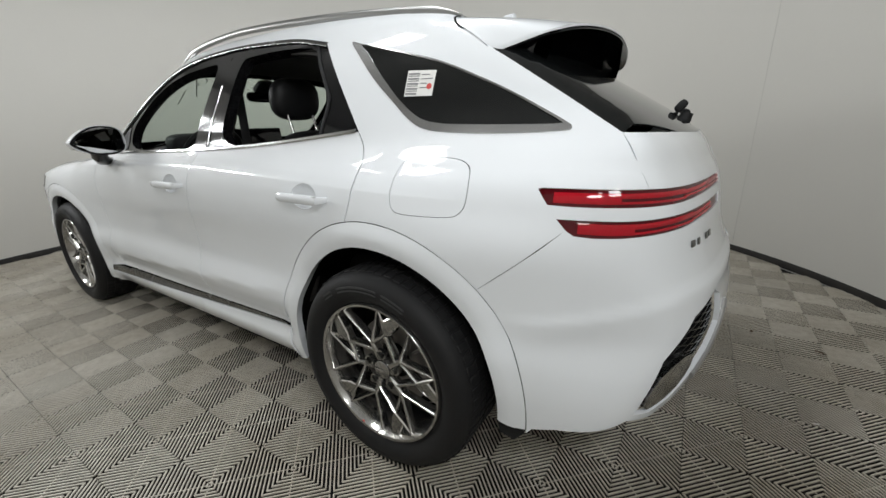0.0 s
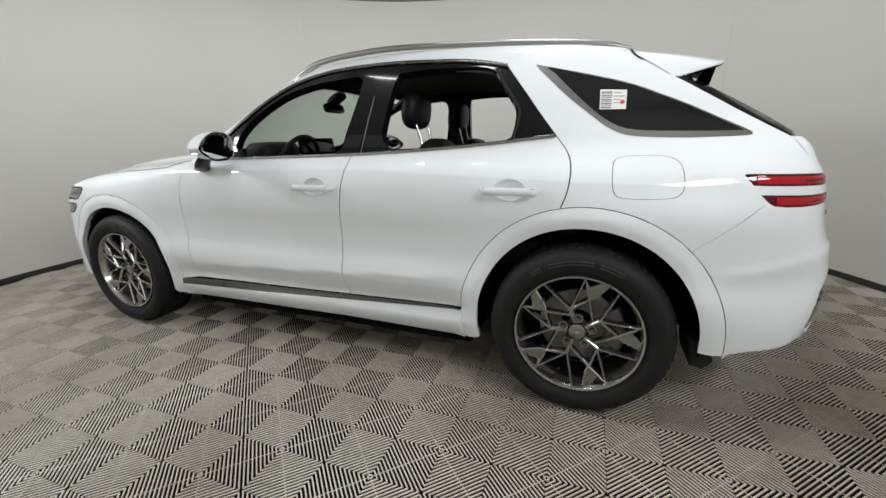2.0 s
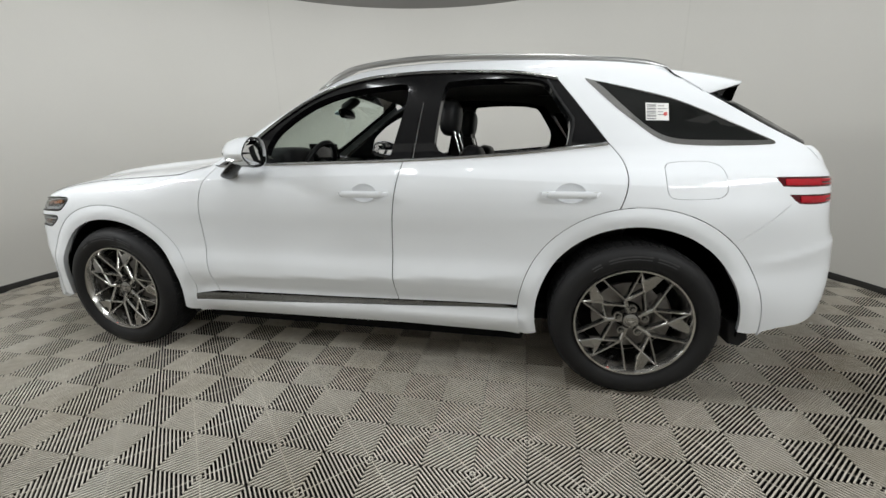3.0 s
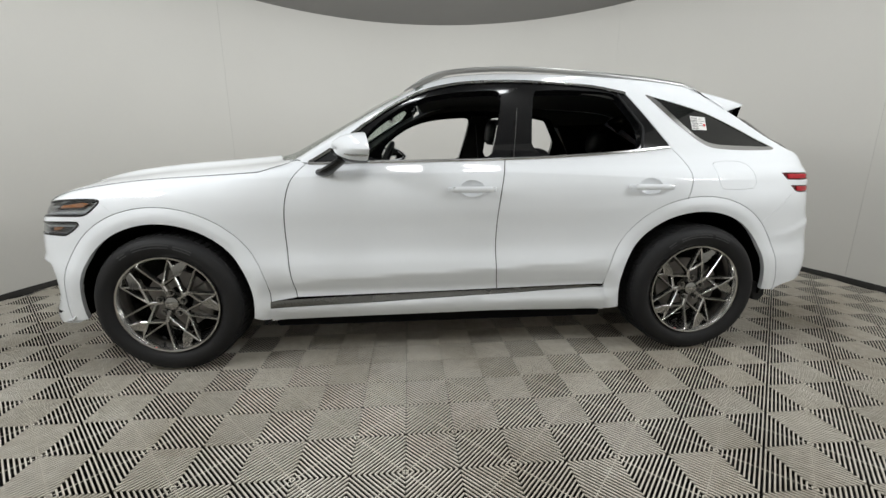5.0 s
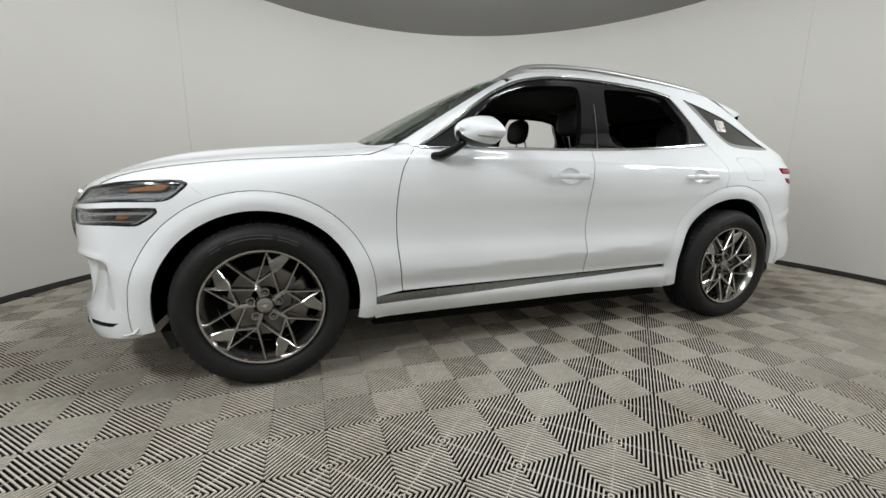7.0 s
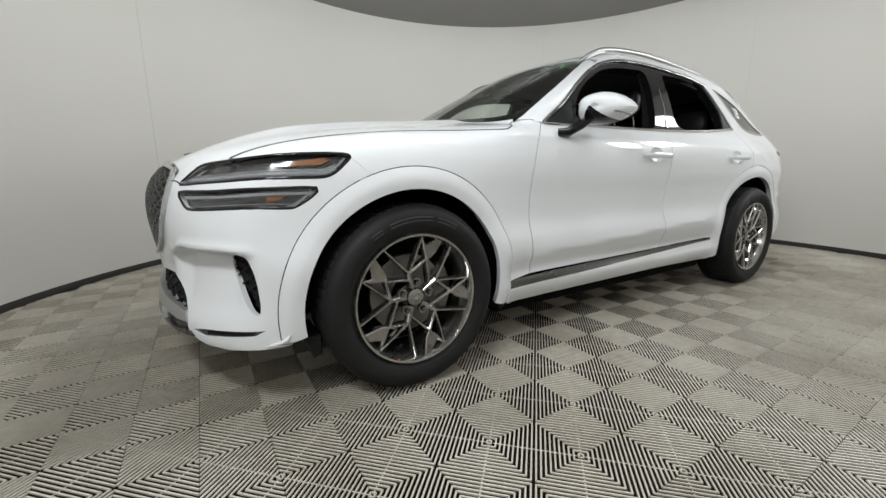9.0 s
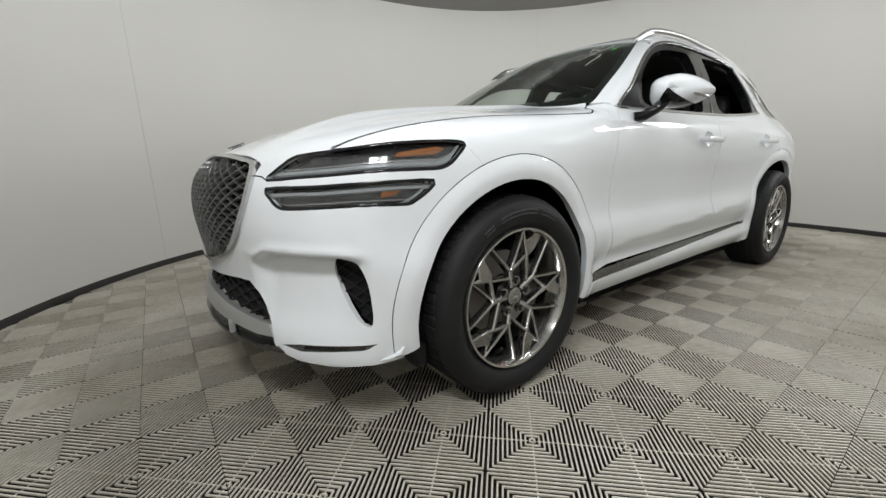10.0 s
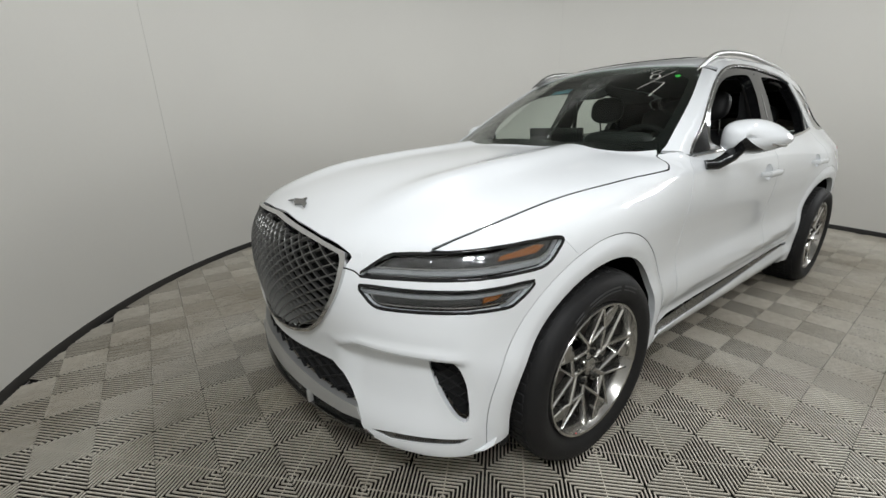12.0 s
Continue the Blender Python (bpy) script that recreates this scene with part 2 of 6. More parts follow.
def inside(p, poly):
    x, y = p[:, 0], p[:, 1]
    r = np.zeros(len(p), bool)
    q = np.asarray(poly, float)
    for (x0, y0), (x1, y1) in zip(q, np.roll(q, -1, 0)):
        with np.errstate(divide="ignore", invalid="ignore"):
            r ^= ((y0 > y) != (y1 > y)) & (x < (x1 - x0) * (y - y0) / (y1 - y0) + x0)
    return r


def dense(poly, cell):
    out = []
    for a, b in zip(poly, [*poly[1:], poly[0]]):
        a, b = np.array(a, float), np.array(b, float)
        k = max(1, int(math.ceil(np.linalg.norm(b - a) / cell)))
        out += [a + (b - a) * s / k for s in range(k)]
    return np.array(out)


def gap_to(p, poly):
    d = np.full(len(p), 1e9)
    for a, b in zip(poly, np.roll(poly, -1, 0)):
        ab = b - a
        s = np.clip(((p - a) @ ab) / max(ab @ ab, 1e-12), 0, 1)
        d = np.minimum(d, np.linalg.norm(p - a - s[:, None] * ab, axis=1))
    return d


def fill(outline, holes=(), cell=0.035, extra=()):
    """Triangles that fill an outline with holes, with even points inside."""
    from mathutils.geometry import delaunay_2d_cdt
    loops = [dense(list(outline), cell)] + [dense(list(h), cell) for h in holes]
    lo, hi = loops[0].min(0), loops[0].max(0)
    gx, gy = np.meshgrid(np.arange(lo[0], hi[0], cell), np.arange(lo[1], hi[1], cell * 0.87))
    gx = gx + (np.arange(gx.shape[0]) % 2)[:, None] * cell / 2
    g = np.c_[gx.ravel(), gy.ravel()]
    keep = inside(g, loops[0])
    for l in loops:
        keep &= gap_to(g, l) > 0.55 * cell
    for l in loops[1:]:
        keep &= ~inside(g, l)
    pts, edges = [], []
    for l in loops:
        k = len(pts)
        pts += [tuple(v) for v in l]
        edges += [(k + i, k + (i + 1) % len(l)) for i in range(len(l))]
    pts += [tuple(v) for v in g[keep]] + [tuple(v) for v in extra]
    v, _, f, *_ = delaunay_2d_cdt([Vector(p) for p in pts], edges, [], 0, 1e-6)
    v, f = np.array([tuple(p) for p in v]), np.array([t[:3] for t in f])
    c = v[f].mean(1)
    keep = inside(c, loops[0])
    for l in loops[1:]:
        keep &= ~inside(c, l)
    f = f[keep]
    used = np.unique(f)
    back = np.full(len(v), -1)
    back[used] = np.arange(len(used))
    return v[used], back[f]


def skin(p, n, f, thick, name, mirror=""):
    """A mesh with thickness from surface points, normals and triangles. mirror: '' left, 'r' right, 'both'."""
    a, b, c = p[f[:, 0]], p[f[:, 1]], p[f[:, 2]]
    turn = (np.cross(b - a, c - a) * n[f[:, 0]]).sum(1) < 0
    f = np.where(turn[:, None], f[:, ::-1], f)
    e = np.concatenate([f[:, [0, 1]], f[:, [1, 2]], f[:, [2, 0]]])
    seen = {tuple(x) for x in e}
    rim = [x for x in map(tuple, e) if (x[1], x[0]) not in seen]
    k = len(p)
    verts = np.concatenate([p, p - n * thick])
    norms = np.concatenate([n, -n])
    faces = [tuple(t) for t in f] + [tuple(t[::-1] + k) for t in f]
    smooth = len(faces)
    faces += [(j, i, i + k, j + k) for i, j in rim]
    if mirror:
        v2, n2 = verts * (1, -1, 1), norms * (1, -1, 1)
        if mirror == "r":
            verts, norms, faces = v2, n2, [t[::-1] for t in faces]
        else:
            m = len(verts)
            faces = faces[:smooth] + [tuple(i + m for i in t[::-1]) for t in faces[:smooth]] + faces[smooth:] + [tuple(i + m for i in t[::-1]) for t in faces[smooth:]]
            verts, norms, smooth = np.concatenate([verts, v2]), np.concatenate([norms, n2]), 2 * smooth
    me = bpy.data.meshes.new(name)
    me.from_pydata([tuple(v) for v in verts], [], faces)
    me.polygons.foreach_set("use_smooth", [i < smooth for i in range(len(faces))])
    loops = np.zeros(len(me.loops), int)
    me.loops.foreach_get("vertex_index", loops)
    ln = norms[loops]
    at = 0
    for i, t in enumerate(faces):
        if i >= smooth:
            ln[at:at + len(t)] = 0
        at += len(t)
    me.normals_split_custom_set([tuple(v) for v in ln])
    return me


def panel(name, parent, view, outline, mat, holes=(), lift=0.0, thick=0.012, cell=0.035, mirror="", label="", press=False):
    """A pressed sheet that follows the car's form, bounded by an outline in one of the VIEWS. lift: a height or a function of (u, v)."""
    extra = []
    if press:  # rows of points on both sides of the pressed line
        q = dense(list(outline), cell)
        rows = [(x, float(CREASE(x)) + d) for x in np.arange(q[:, 0].min(), q[:, 0].max(), 0.012) for d in (-0.010, -0.0035, 0.0035, 0.010)]
        ok = inside(np.array(rows), q) & (gap_to(np.array(rows), q) > 0.006)
        for h in holes:
            hq = dense(list(h), cell)
            ok &= ~inside(np.array(rows), hq) & (gap_to(np.array(rows), hq) > 0.006)
        extra = [r for r, k in zip(rows, ok) if k]
    uv, f = fill(outline, holes, cell, extra)
    p = on_form(view, uv)
    n = slope(p)
    up = lift(uv[:, 0], uv[:, 1])[:, None] if callable(lift) else lift
    q = p + n * up
    if callable(lift):  # shade by the lifted shape
        turned = []
        for w in (q, p):
            a, b, c = w[f[:, 0]], w[f[:, 1]], w[f[:, 2]]
            fn = np.cross(b - a, c - a)
            fn[(fn * n[f[:, 0]]).sum(1) < 0] *= -1
            vn = np.zeros_like(q)
            for k in range(3):
                np.add.at(vn, f[:, k], fn)
            turned.append(vn / np.maximum(np.linalg.norm(vn, axis=1, keepdims=True), 1e-12))
        n = n + turned[0] - turned[1]
        n = n / np.maximum(np.linalg.norm(n, axis=1, keepdims=True), 1e-12)
    return part(name, skin(q, n, f, thick, name, mirror), mat, parent, label)


def strip(bm, view, line, width, height, lift=0.0, mirror=False):
    """A raised band along a line on the form, as a rounded moulding."""
    p = on_form(view, line)
    n = slope(p)
    t = np.gradient(p, axis=0)
    t /= np.linalg.norm(t, axis=1, keepdims=True)
    s = np.cross(t, n)
    for flip in ((1, -1) if mirror else (1,)):
        rows = []
        for side, up in ((-0.5, -0.3), (-0.5, 0.55), (-0.28, 1.0), (0.28, 1.0), (0.5, 0.55), (0.5, -0.3)):
            q = p + s * side * width + n * (lift + up * height)
            rows.append([bm.verts.new((v[0], v[1] * flip, v[2])) for v in q])
        faces = []
        for a, b in zip(rows, rows[1:] + rows[:1]):
            faces += [bm.faces.new((a[i], a[i + 1], b[i + 1], b[i])) for i in range(len(a) - 1)]
        faces += [bm.faces.new([r[0] for r in rows]), bm.faces.new([r[-1] for r in rows][::-1])]
        bmesh.ops.recalc_face_normals(bm, faces=faces)
    return bm


def mould(name, parent, view, lines, width, height, mat, lift=0.0, mirror="", label=""):
    """Raised bands along lines on the form, as one part of the left or the right side."""
    bm = bmesh.new()
    for line in lines:
        strip(bm, view, line, width, height, lift)
    if mirror == "r":
        bmesh.ops.scale(bm, vec=(1, -1, 1), verts=bm.verts[:])
        bmesh.ops.reverse_faces(bm, faces=bm.faces[:])
    return part(name, bm, mat, parent, label)


def ellipsoid(bm, size, m, u=24, v=14):
    bmesh.ops.create_uvsphere(bm, u_segments=u, v_segments=v, radius=1.0, matrix=m @ Matrix.Diagonal((*size, 1)))
    return bm


def pillow(bm, size, m, power=4.0, u=28, v=18):
    """A rounded cushion: a ball pressed towards a block."""
    made = bmesh.ops.create_uvsphere(bm, u_segments=u, v_segments=v, radius=1.0)["verts"]
    for p in made:
        c = p.co
        k = (abs(c.x) ** power + abs(c.y) ** power + abs(c.z) ** power) ** (1 / power)
        p.co = m @ Vector((c.x / k * size[0] / 2, c.y / k * size[1] / 2, c.z / k * size[2] / 2))
    return bm
# ---- the car's outer form, as one function: below zero inside ----
def curve(*pts):
    """A smooth line through (a, b) pairs; works on arrays."""
    px, py = np.array(pts, float).T
    m = np.gradient(py, px)

    def at(v):
        v = np.clip(np.asarray(v, float), px[0], px[-1])
        i = np.clip(np.searchsorted(px, v) - 1, 0, len(px) - 2)
        h = px[i + 1] - px[i]
        s = (v - px[i]) / h
        return ((2 * s**3 - 3 * s**2 + 1) * py[i] + (s**3 - 2 * s**2 + s) * h * m[i]
                + (3 * s**2 - 2 * s**3) * py[i + 1] + (s**3 - s**2) * h * m[i + 1])
    return at


def smax(a, b, k):
    return 0.5 * (a + b + np.sqrt((a - b) ** 2 + k * k))


def smin(a, b, k):
    return 0.5 * (a + b - np.sqrt((a - b) ** 2 + k * k))


def bell(v, c, w):
    return np.exp(-(((v - c) / w) ** 2))


def step(v, a, b):
    s = np.clip((v - a) / (b - a), 0, 1)
    return s * s * (3 - 2 * s)


SIDE = curve((0.10, 0.72), (0.22, 0.815), (0.27, 0.852), (0.31, 0.871), (0.335, 0.874), (0.36, 0.862), (0.40, 0.856), (0.45, 0.872), (0.50, 0.886), (0.54, 0.886),
             (0.63, 0.867), (0.74, 0.868), (0.85, 0.880), (0.93, 0.880), (0.98, 0.872), (1.03, 0.852), (1.08, 0.815), (1.12, 0.791),
             (1.20, 0.766), (1.30, 0.726), (1.40, 0.680), (1.50, 0.625), (1.60, 0.56), (1.70, 0.48))
SIDE_ENDS = curve((0.10, 0.80), (0.22, 0.862), (0.30, 0.882), (0.40, 0.890), (0.50, 0.890), (0.54, 0.886), (0.63, 0.867), (0.74, 0.868), (0.85, 0.880))  # past the wheels there is no sill
PLAN_F = curve((-2.4, -0.08), (-2.2, -0.02), (-2.0, 0.02), (-1.8, 0.036), (-1.45, 0.036), (-1.1, 0.018), (-0.8, 0.0), (0.0, 0.0))
PLAN_R = curve((0.0, 0.0), (0.8, 0.0), (1.2, 0.004), (1.5, 0.022), (1.8, 0.010), (2.0, -0.015), (2.2, -0.07), (2.5, -0.15))
HOOD = curve((-2.50, 0.74), (-2.38, 0.825), (-2.30, 0.885), (-2.20, 0.930), (-2.05, 0.982), (-1.90, 1.022), (-1.60, 1.066), (-1.20, 1.10), (-0.90, 1.122), (-0.5, 1.14))
ROOF = curve((-0.9, 1.32), (-0.4, 1.52), (-0.1, 1.590), (0.2, 1.615), (0.5, 1.620), (0.8, 1.614), (1.1, 1.598), (1.4, 1.574), (1.65, 1.540), (1.95, 1.474), (2.4, 1.35))
REAR = curve((0.1, 2.26), (0.22, 2.33), (0.32, 2.375), (0.45, 2.425), (0.53, 2.442), (0.60, 2.449), (0.66, 2.446), (0.72, 2.430), (0.85, 2.395), (0.95, 2.382), (1.02, 2.368), (1.10, 2.322), (1.17, 2.245), (1.3, 2.04), (1.6, 1.5))
NOSE = curve((0.10, -2.16), (0.18, -2.27), (0.26, -2.335), (0.34, -2.335), (0.42, -2.318), (0.50, -2.315), (0.60, -2.33), (0.70, -2.342), (0.80, -2.336), (0.86, -2.318), (0.95, -2.29), (1.3, -2.2))

NOSE_CORNER = curve((0.1, -0.006), (0.40, -0.006), (0.52, -0.010), (0.62, -0.010), (0.70, 0.004), (0.78, 0.014), (1.3, 0.014))  # how far the corners draw back


CREASE = curve((-1.9, 0.985), (-1.3, 1.004), (-0.70, 1.018), (-0.2, 1.030), (0.3, 1.036), (0.75, 1.020), (1.13, 1.003), (1.5, 0.990), (1.9, 0.980))  # height of the pressed line along the flank


def half_width(x, z):
    x, z = np.asarray(x, float), np.asarray(z, float)
    low = step(z, 0.35, 0.65) * (1 - step(z, 0.90, 1.15))
    ends = step(np.abs(x), 0.86, 1.02) * (z < 0.85)
    w = SIDE(z) * (1 - ends) + SIDE_ENDS(z) * ends + np.where(x < 0, PLAN_F(x), PLAN_R(x)) * (0.35 + 0.65 * low) 
    # a pressed edge across the lower doors, which rises to the rear
    w = w + 0.010 * np.exp(-np.abs(z - 0.505 - 0.05 * x) / 0.045) * (1 - step(np.abs(x), 0.70, 0.98)) * (z < 0.85)
    # the cabin narrows towards the tail, and the front fenders fall away above the arch line
    w = w - 0.108 * step(x, 0.9, 2.1) * step(z, 0.98, 1.25) - 0.028 * bell(x, 1.85, 0.35) * bell(z, 0.98, 0.09)
    w = w - 0.03 * step(-x, 1.5, 2.3) * step(z, 0.75, 1.0)
    # the pressed line along the flank
    w = w + 0.0042 * np.exp(-np.abs(z - CREASE(x)) / 0.030) * step(x, -1.7, -1.0) * (1 - step(x, 1.45, 1.95))
    # haunches over the wheels
    w = w + 0.028 * bell(x, -1.44, 0.40) * bell(z, 0.66, 0.26) + 0.020 * bell(x, 1.50, 0.48) * bell(z, 0.66, 0.24)
    return w


def top_height(x, y):
    r = np.abs(y)
    hood = HOOD(x) - 0.055 * (r / 0.8) ** 2.2 + 0.025 * bell(r, 0.46 - 0.06 * (x + 2.2), 0.10) * step(x, -2.3, -1.7)
    base = -1.02 + 0.22 * (r / 0.7) ** 2
    screen = 1.112 + 0.575 * (x - base) - 0.05 * (x - base) ** 2
    roof = ROOF(x) - 0.032 * (r / 0.6) ** 2.4
    gate = 1.20 - 0.60 * (x - 2.235) - 0.059 * (r / 0.6) ** 2
    cabin = smin(smin(screen, roof, 0.05), gate, 0.03)
    return smax(hood, cabin, 0.012)


def form(x, y, z):
    r = np.abs(y)
    side = r - half_width(x, z)
    roof_edge = 0.016 + 0.045 * step(-np.asarray(x, float), 0.8, 1.2)
    g = smax(side, 0.86 * (z - top_height(x, y)), roof_edge)
    nose = NOSE(z) + NOSE_CORNER(z) * step(r, 0.42, 0.78) + 0.113 * (r / 0.55) ** 2 + 0.36 * np.maximum(r - 0.55, 0) ** 2 - x
    tail = x - REAR(z) + 0.02 + 0.072 * (r / 0.6) ** 2 + 0.35 * np.maximum(r - 0.5, 0) ** 2
    g = smax(g, nose, 0.06)
    return smax(g, tail, 0.09 - 0.055 * step(z, 1.05, 1.14))


def slope(p):
    """Outward unit normals of the form at points p (n, 3)."""
    e, n = 0.004, np.zeros_like(p)
    for k in range(3):
        d = np.zeros(3)
        d[k] = e
        n[:, k] = form(*(p + d).T) - form(*(p - d).T)
    return n / np.maximum(np.linalg.norm(n, axis=1, keepdims=True), 1e-9)


S2 = math.sqrt(0.5)
VIEWS = {  # first axis, second axis, direction of sight, on the left half of the car (y below zero)
    "side": ((1, 0, 0), (0, 0, 1), (0, 1, 0)),
    "top": ((1, 0, 0), (0, 1, 0), (0, 0, -1)),
    "front": ((0, 1, 0), (0, 0, 1), (1, 0, 0)),
    "rear": ((0, 1, 0), (0, 0, 1), (-1, 0, 0)),
    "fl": ((S2, -S2, 0), (0, 0, 1), (S2, S2, 0)),
    "rl": ((S2, S2, 0), (0, 0, 1), (-S2, S2, 0)),
}
FAR = {"side": 1.3, "top": 2.0, "front": 2.8, "rear": 2.8, "fl": 2.7, "rl": 2.7}


def cast(o, d, reach=1.75, steps=56):
    """First meeting of the rays o + k d with the form (n points)."""
    n = len(o)
    k0, k1 = np.zeros(n), np.full(n, reach)
    ks = np.linspace(0, reach, steps)
    found, best, bestk = np.zeros(n, bool), np.full(n, 1e9), np.zeros(n)
    for a, b in zip(ks, ks[1:]):
        g = form(*(o + d * b).T)
        better = g < best
        best, bestk = np.where(better, g, best), np.where(better, b, bestk)
        hit = (g < 0) & ~found
        k0, k1, found = np.where(hit, a, k0), np.where(hit, b, k1), found | hit
        if found.all():
            break
    for _ in range(22):
        m = (k0 + k1) / 2
        inside = form(*(o + d * m[:, None]).T) < 0
        k0, k1 = np.where(inside, k0, m), np.where(inside, m, k1)
    return o + d * np.where(found, k1, bestk)[:, None]


def on_form(view, uv):
    """Points of the form seen at uv (n, 2) in one of the VIEWS."""
    a, b, d = (np.array(v, float) for v in VIEWS[view])
    uv = np.asarray(uv, float)
    return cast(uv[:, :1] * a + uv[:, 1:] * b - d * FAR[view], np.broadcast_to(d, (len(uv), 3)))


def edge_height(x):
    """Height at which the side meets the top, seen from the side."""
    lo, hi = np.full(np.shape(x), 1.0), np.full(np.shape(x), 1.7)
    for _ in range(40):
        z = (lo + hi) / 2
        low = z < top_height(x, half_width(x, z))
        lo, hi = np.where(low, z, lo), np.where(low, hi, z)
    return lo

# ---- the booth ----
SEAMS = (4.2, 46.6, 135.2)  # bearings of the wall joints


def booth():
    cx, cy, r, h = HALL
    bm = bmesh.new()
    lathe(bm, [(r, -0.02), (r, h + 0.05), (r + 0.12, h + 0.05), (r + 0.12, -0.02)], 160, pose(cx, cy, 0, 90), close=True)
    bmesh.ops.recalc_face_normals(bm, faces=bm.faces[:])
    wall = tagged(part("wall_round", bm, WALL, None), "smooth pale grey curved booth wall", "wall", kind="structure")
    for a in SEAMS:
        bm = bmesh.new()
        box(bm, (0.0028, 0.004, h - 0.06), pose(cx + (r - 0.0005) * math.cos(radians(a)), cy + (r - 0.0005) * math.sin(radians(a)), (h + 0.06) / 2, 0, 0, a + 90), 0.0008)
        part("wall_joint", bm, JOINT, wall, "thin filled joint between two wall sheets")
    bm = bmesh.new()
    lathe(bm, [(r - 0.006, -0.01), (r - 0.006, 0.044), (r - 0.002, 0.050), (r + 0.004, 0.050), (r + 0.004, -0.01)], 160, pose(cx, cy, 0, 90), close=True)
    bmesh.ops.recalc_face_normals(bm, faces=bm.faces[:])
    tagged(part("baseboard", bm, COVE, None), "black vinyl base strip along the curved wall", "baseboard", kind="structure")
    bm = bmesh.new()
    bmesh.ops.create_cone(bm, cap_ends=True, segments=160, radius1=r + 0.11, radius2=r + 0.11, depth=0.08, matrix=pose(cx, cy, h + 0.04))
    tagged(part("ceiling", bm, CEIL, None, smooth=False), "flat grey painted ceiling", "ceiling", kind="structure")
    floor = tagged(new("floor"), "grey ribbed interlocking plastic floor tiles, dusty", "floor", kind="structure")
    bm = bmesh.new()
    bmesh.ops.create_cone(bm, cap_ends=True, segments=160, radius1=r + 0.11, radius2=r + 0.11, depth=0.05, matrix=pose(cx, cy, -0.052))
    part("subfloor", bm, PIT, floor, "near-black slab under the tiles", smooth=False)
    w, d = LAMP_SIZE
    # the washers are added fill lights, hung out of view to brighten the walls
    rows = [(a, r - 0.16, 2.28, 74.0, watt) for a, watt in LAMPS] + [(a, 1.20, h - 0.23, -56.0, watt) for a, watt in WASHERS] + [(a, 1.20, h - 0.23, -56.0, NEAR_WATT) for a in NEAR_WASHERS]
    for a, rad, z, tilt, watt in rows:
        at = pose(cx + rad * math.cos(radians(a)), cy + rad * math.sin(radians(a)), z, 0, 0, a + 90) @ pose(0, 0, 0, tilt)
        walled = tilt > 0
        light = bpy.data.lights.new("ceiling_light", "AREA")
        light.shape, light.size, light.size_y, light.energy, light.color = "RECTANGLE", w, d, watt, (0.955, 0.985, 1.0)
        lamp = new("light_source", light)
        lamp.matrix_world = at @ pose(0, 0, -0.012)
        body = tagged(new("wall_light" if walled else "ceiling_light"), "white rectangular lamp panel on the curved wall" if walled else "added white fill-light panel under the ceiling, turned to the wall", "lamp", "wall lights" if walled else "ceiling lights")
        body.matrix_world = at
        bm = bmesh.new()
        box(bm, (w + 0.05, d + 0.05, 0.03), pose(0, 0, 0.006), 0.004)
        part("lamp_tray", bm, LAMP_FRAME, body)
        bm = bmesh.new()
        rod(bm, (0, 0, 0.02), (0, 0, 0.19) if walled else (0, -0.17, 0.11), 0.012)
        part("lamp_bracket", bm, LAMP_FRAME, body)
    return floor


TILE, TILE_TURN, TILE_AT = 0.398, 0.31, (-0.015, -1.5215)


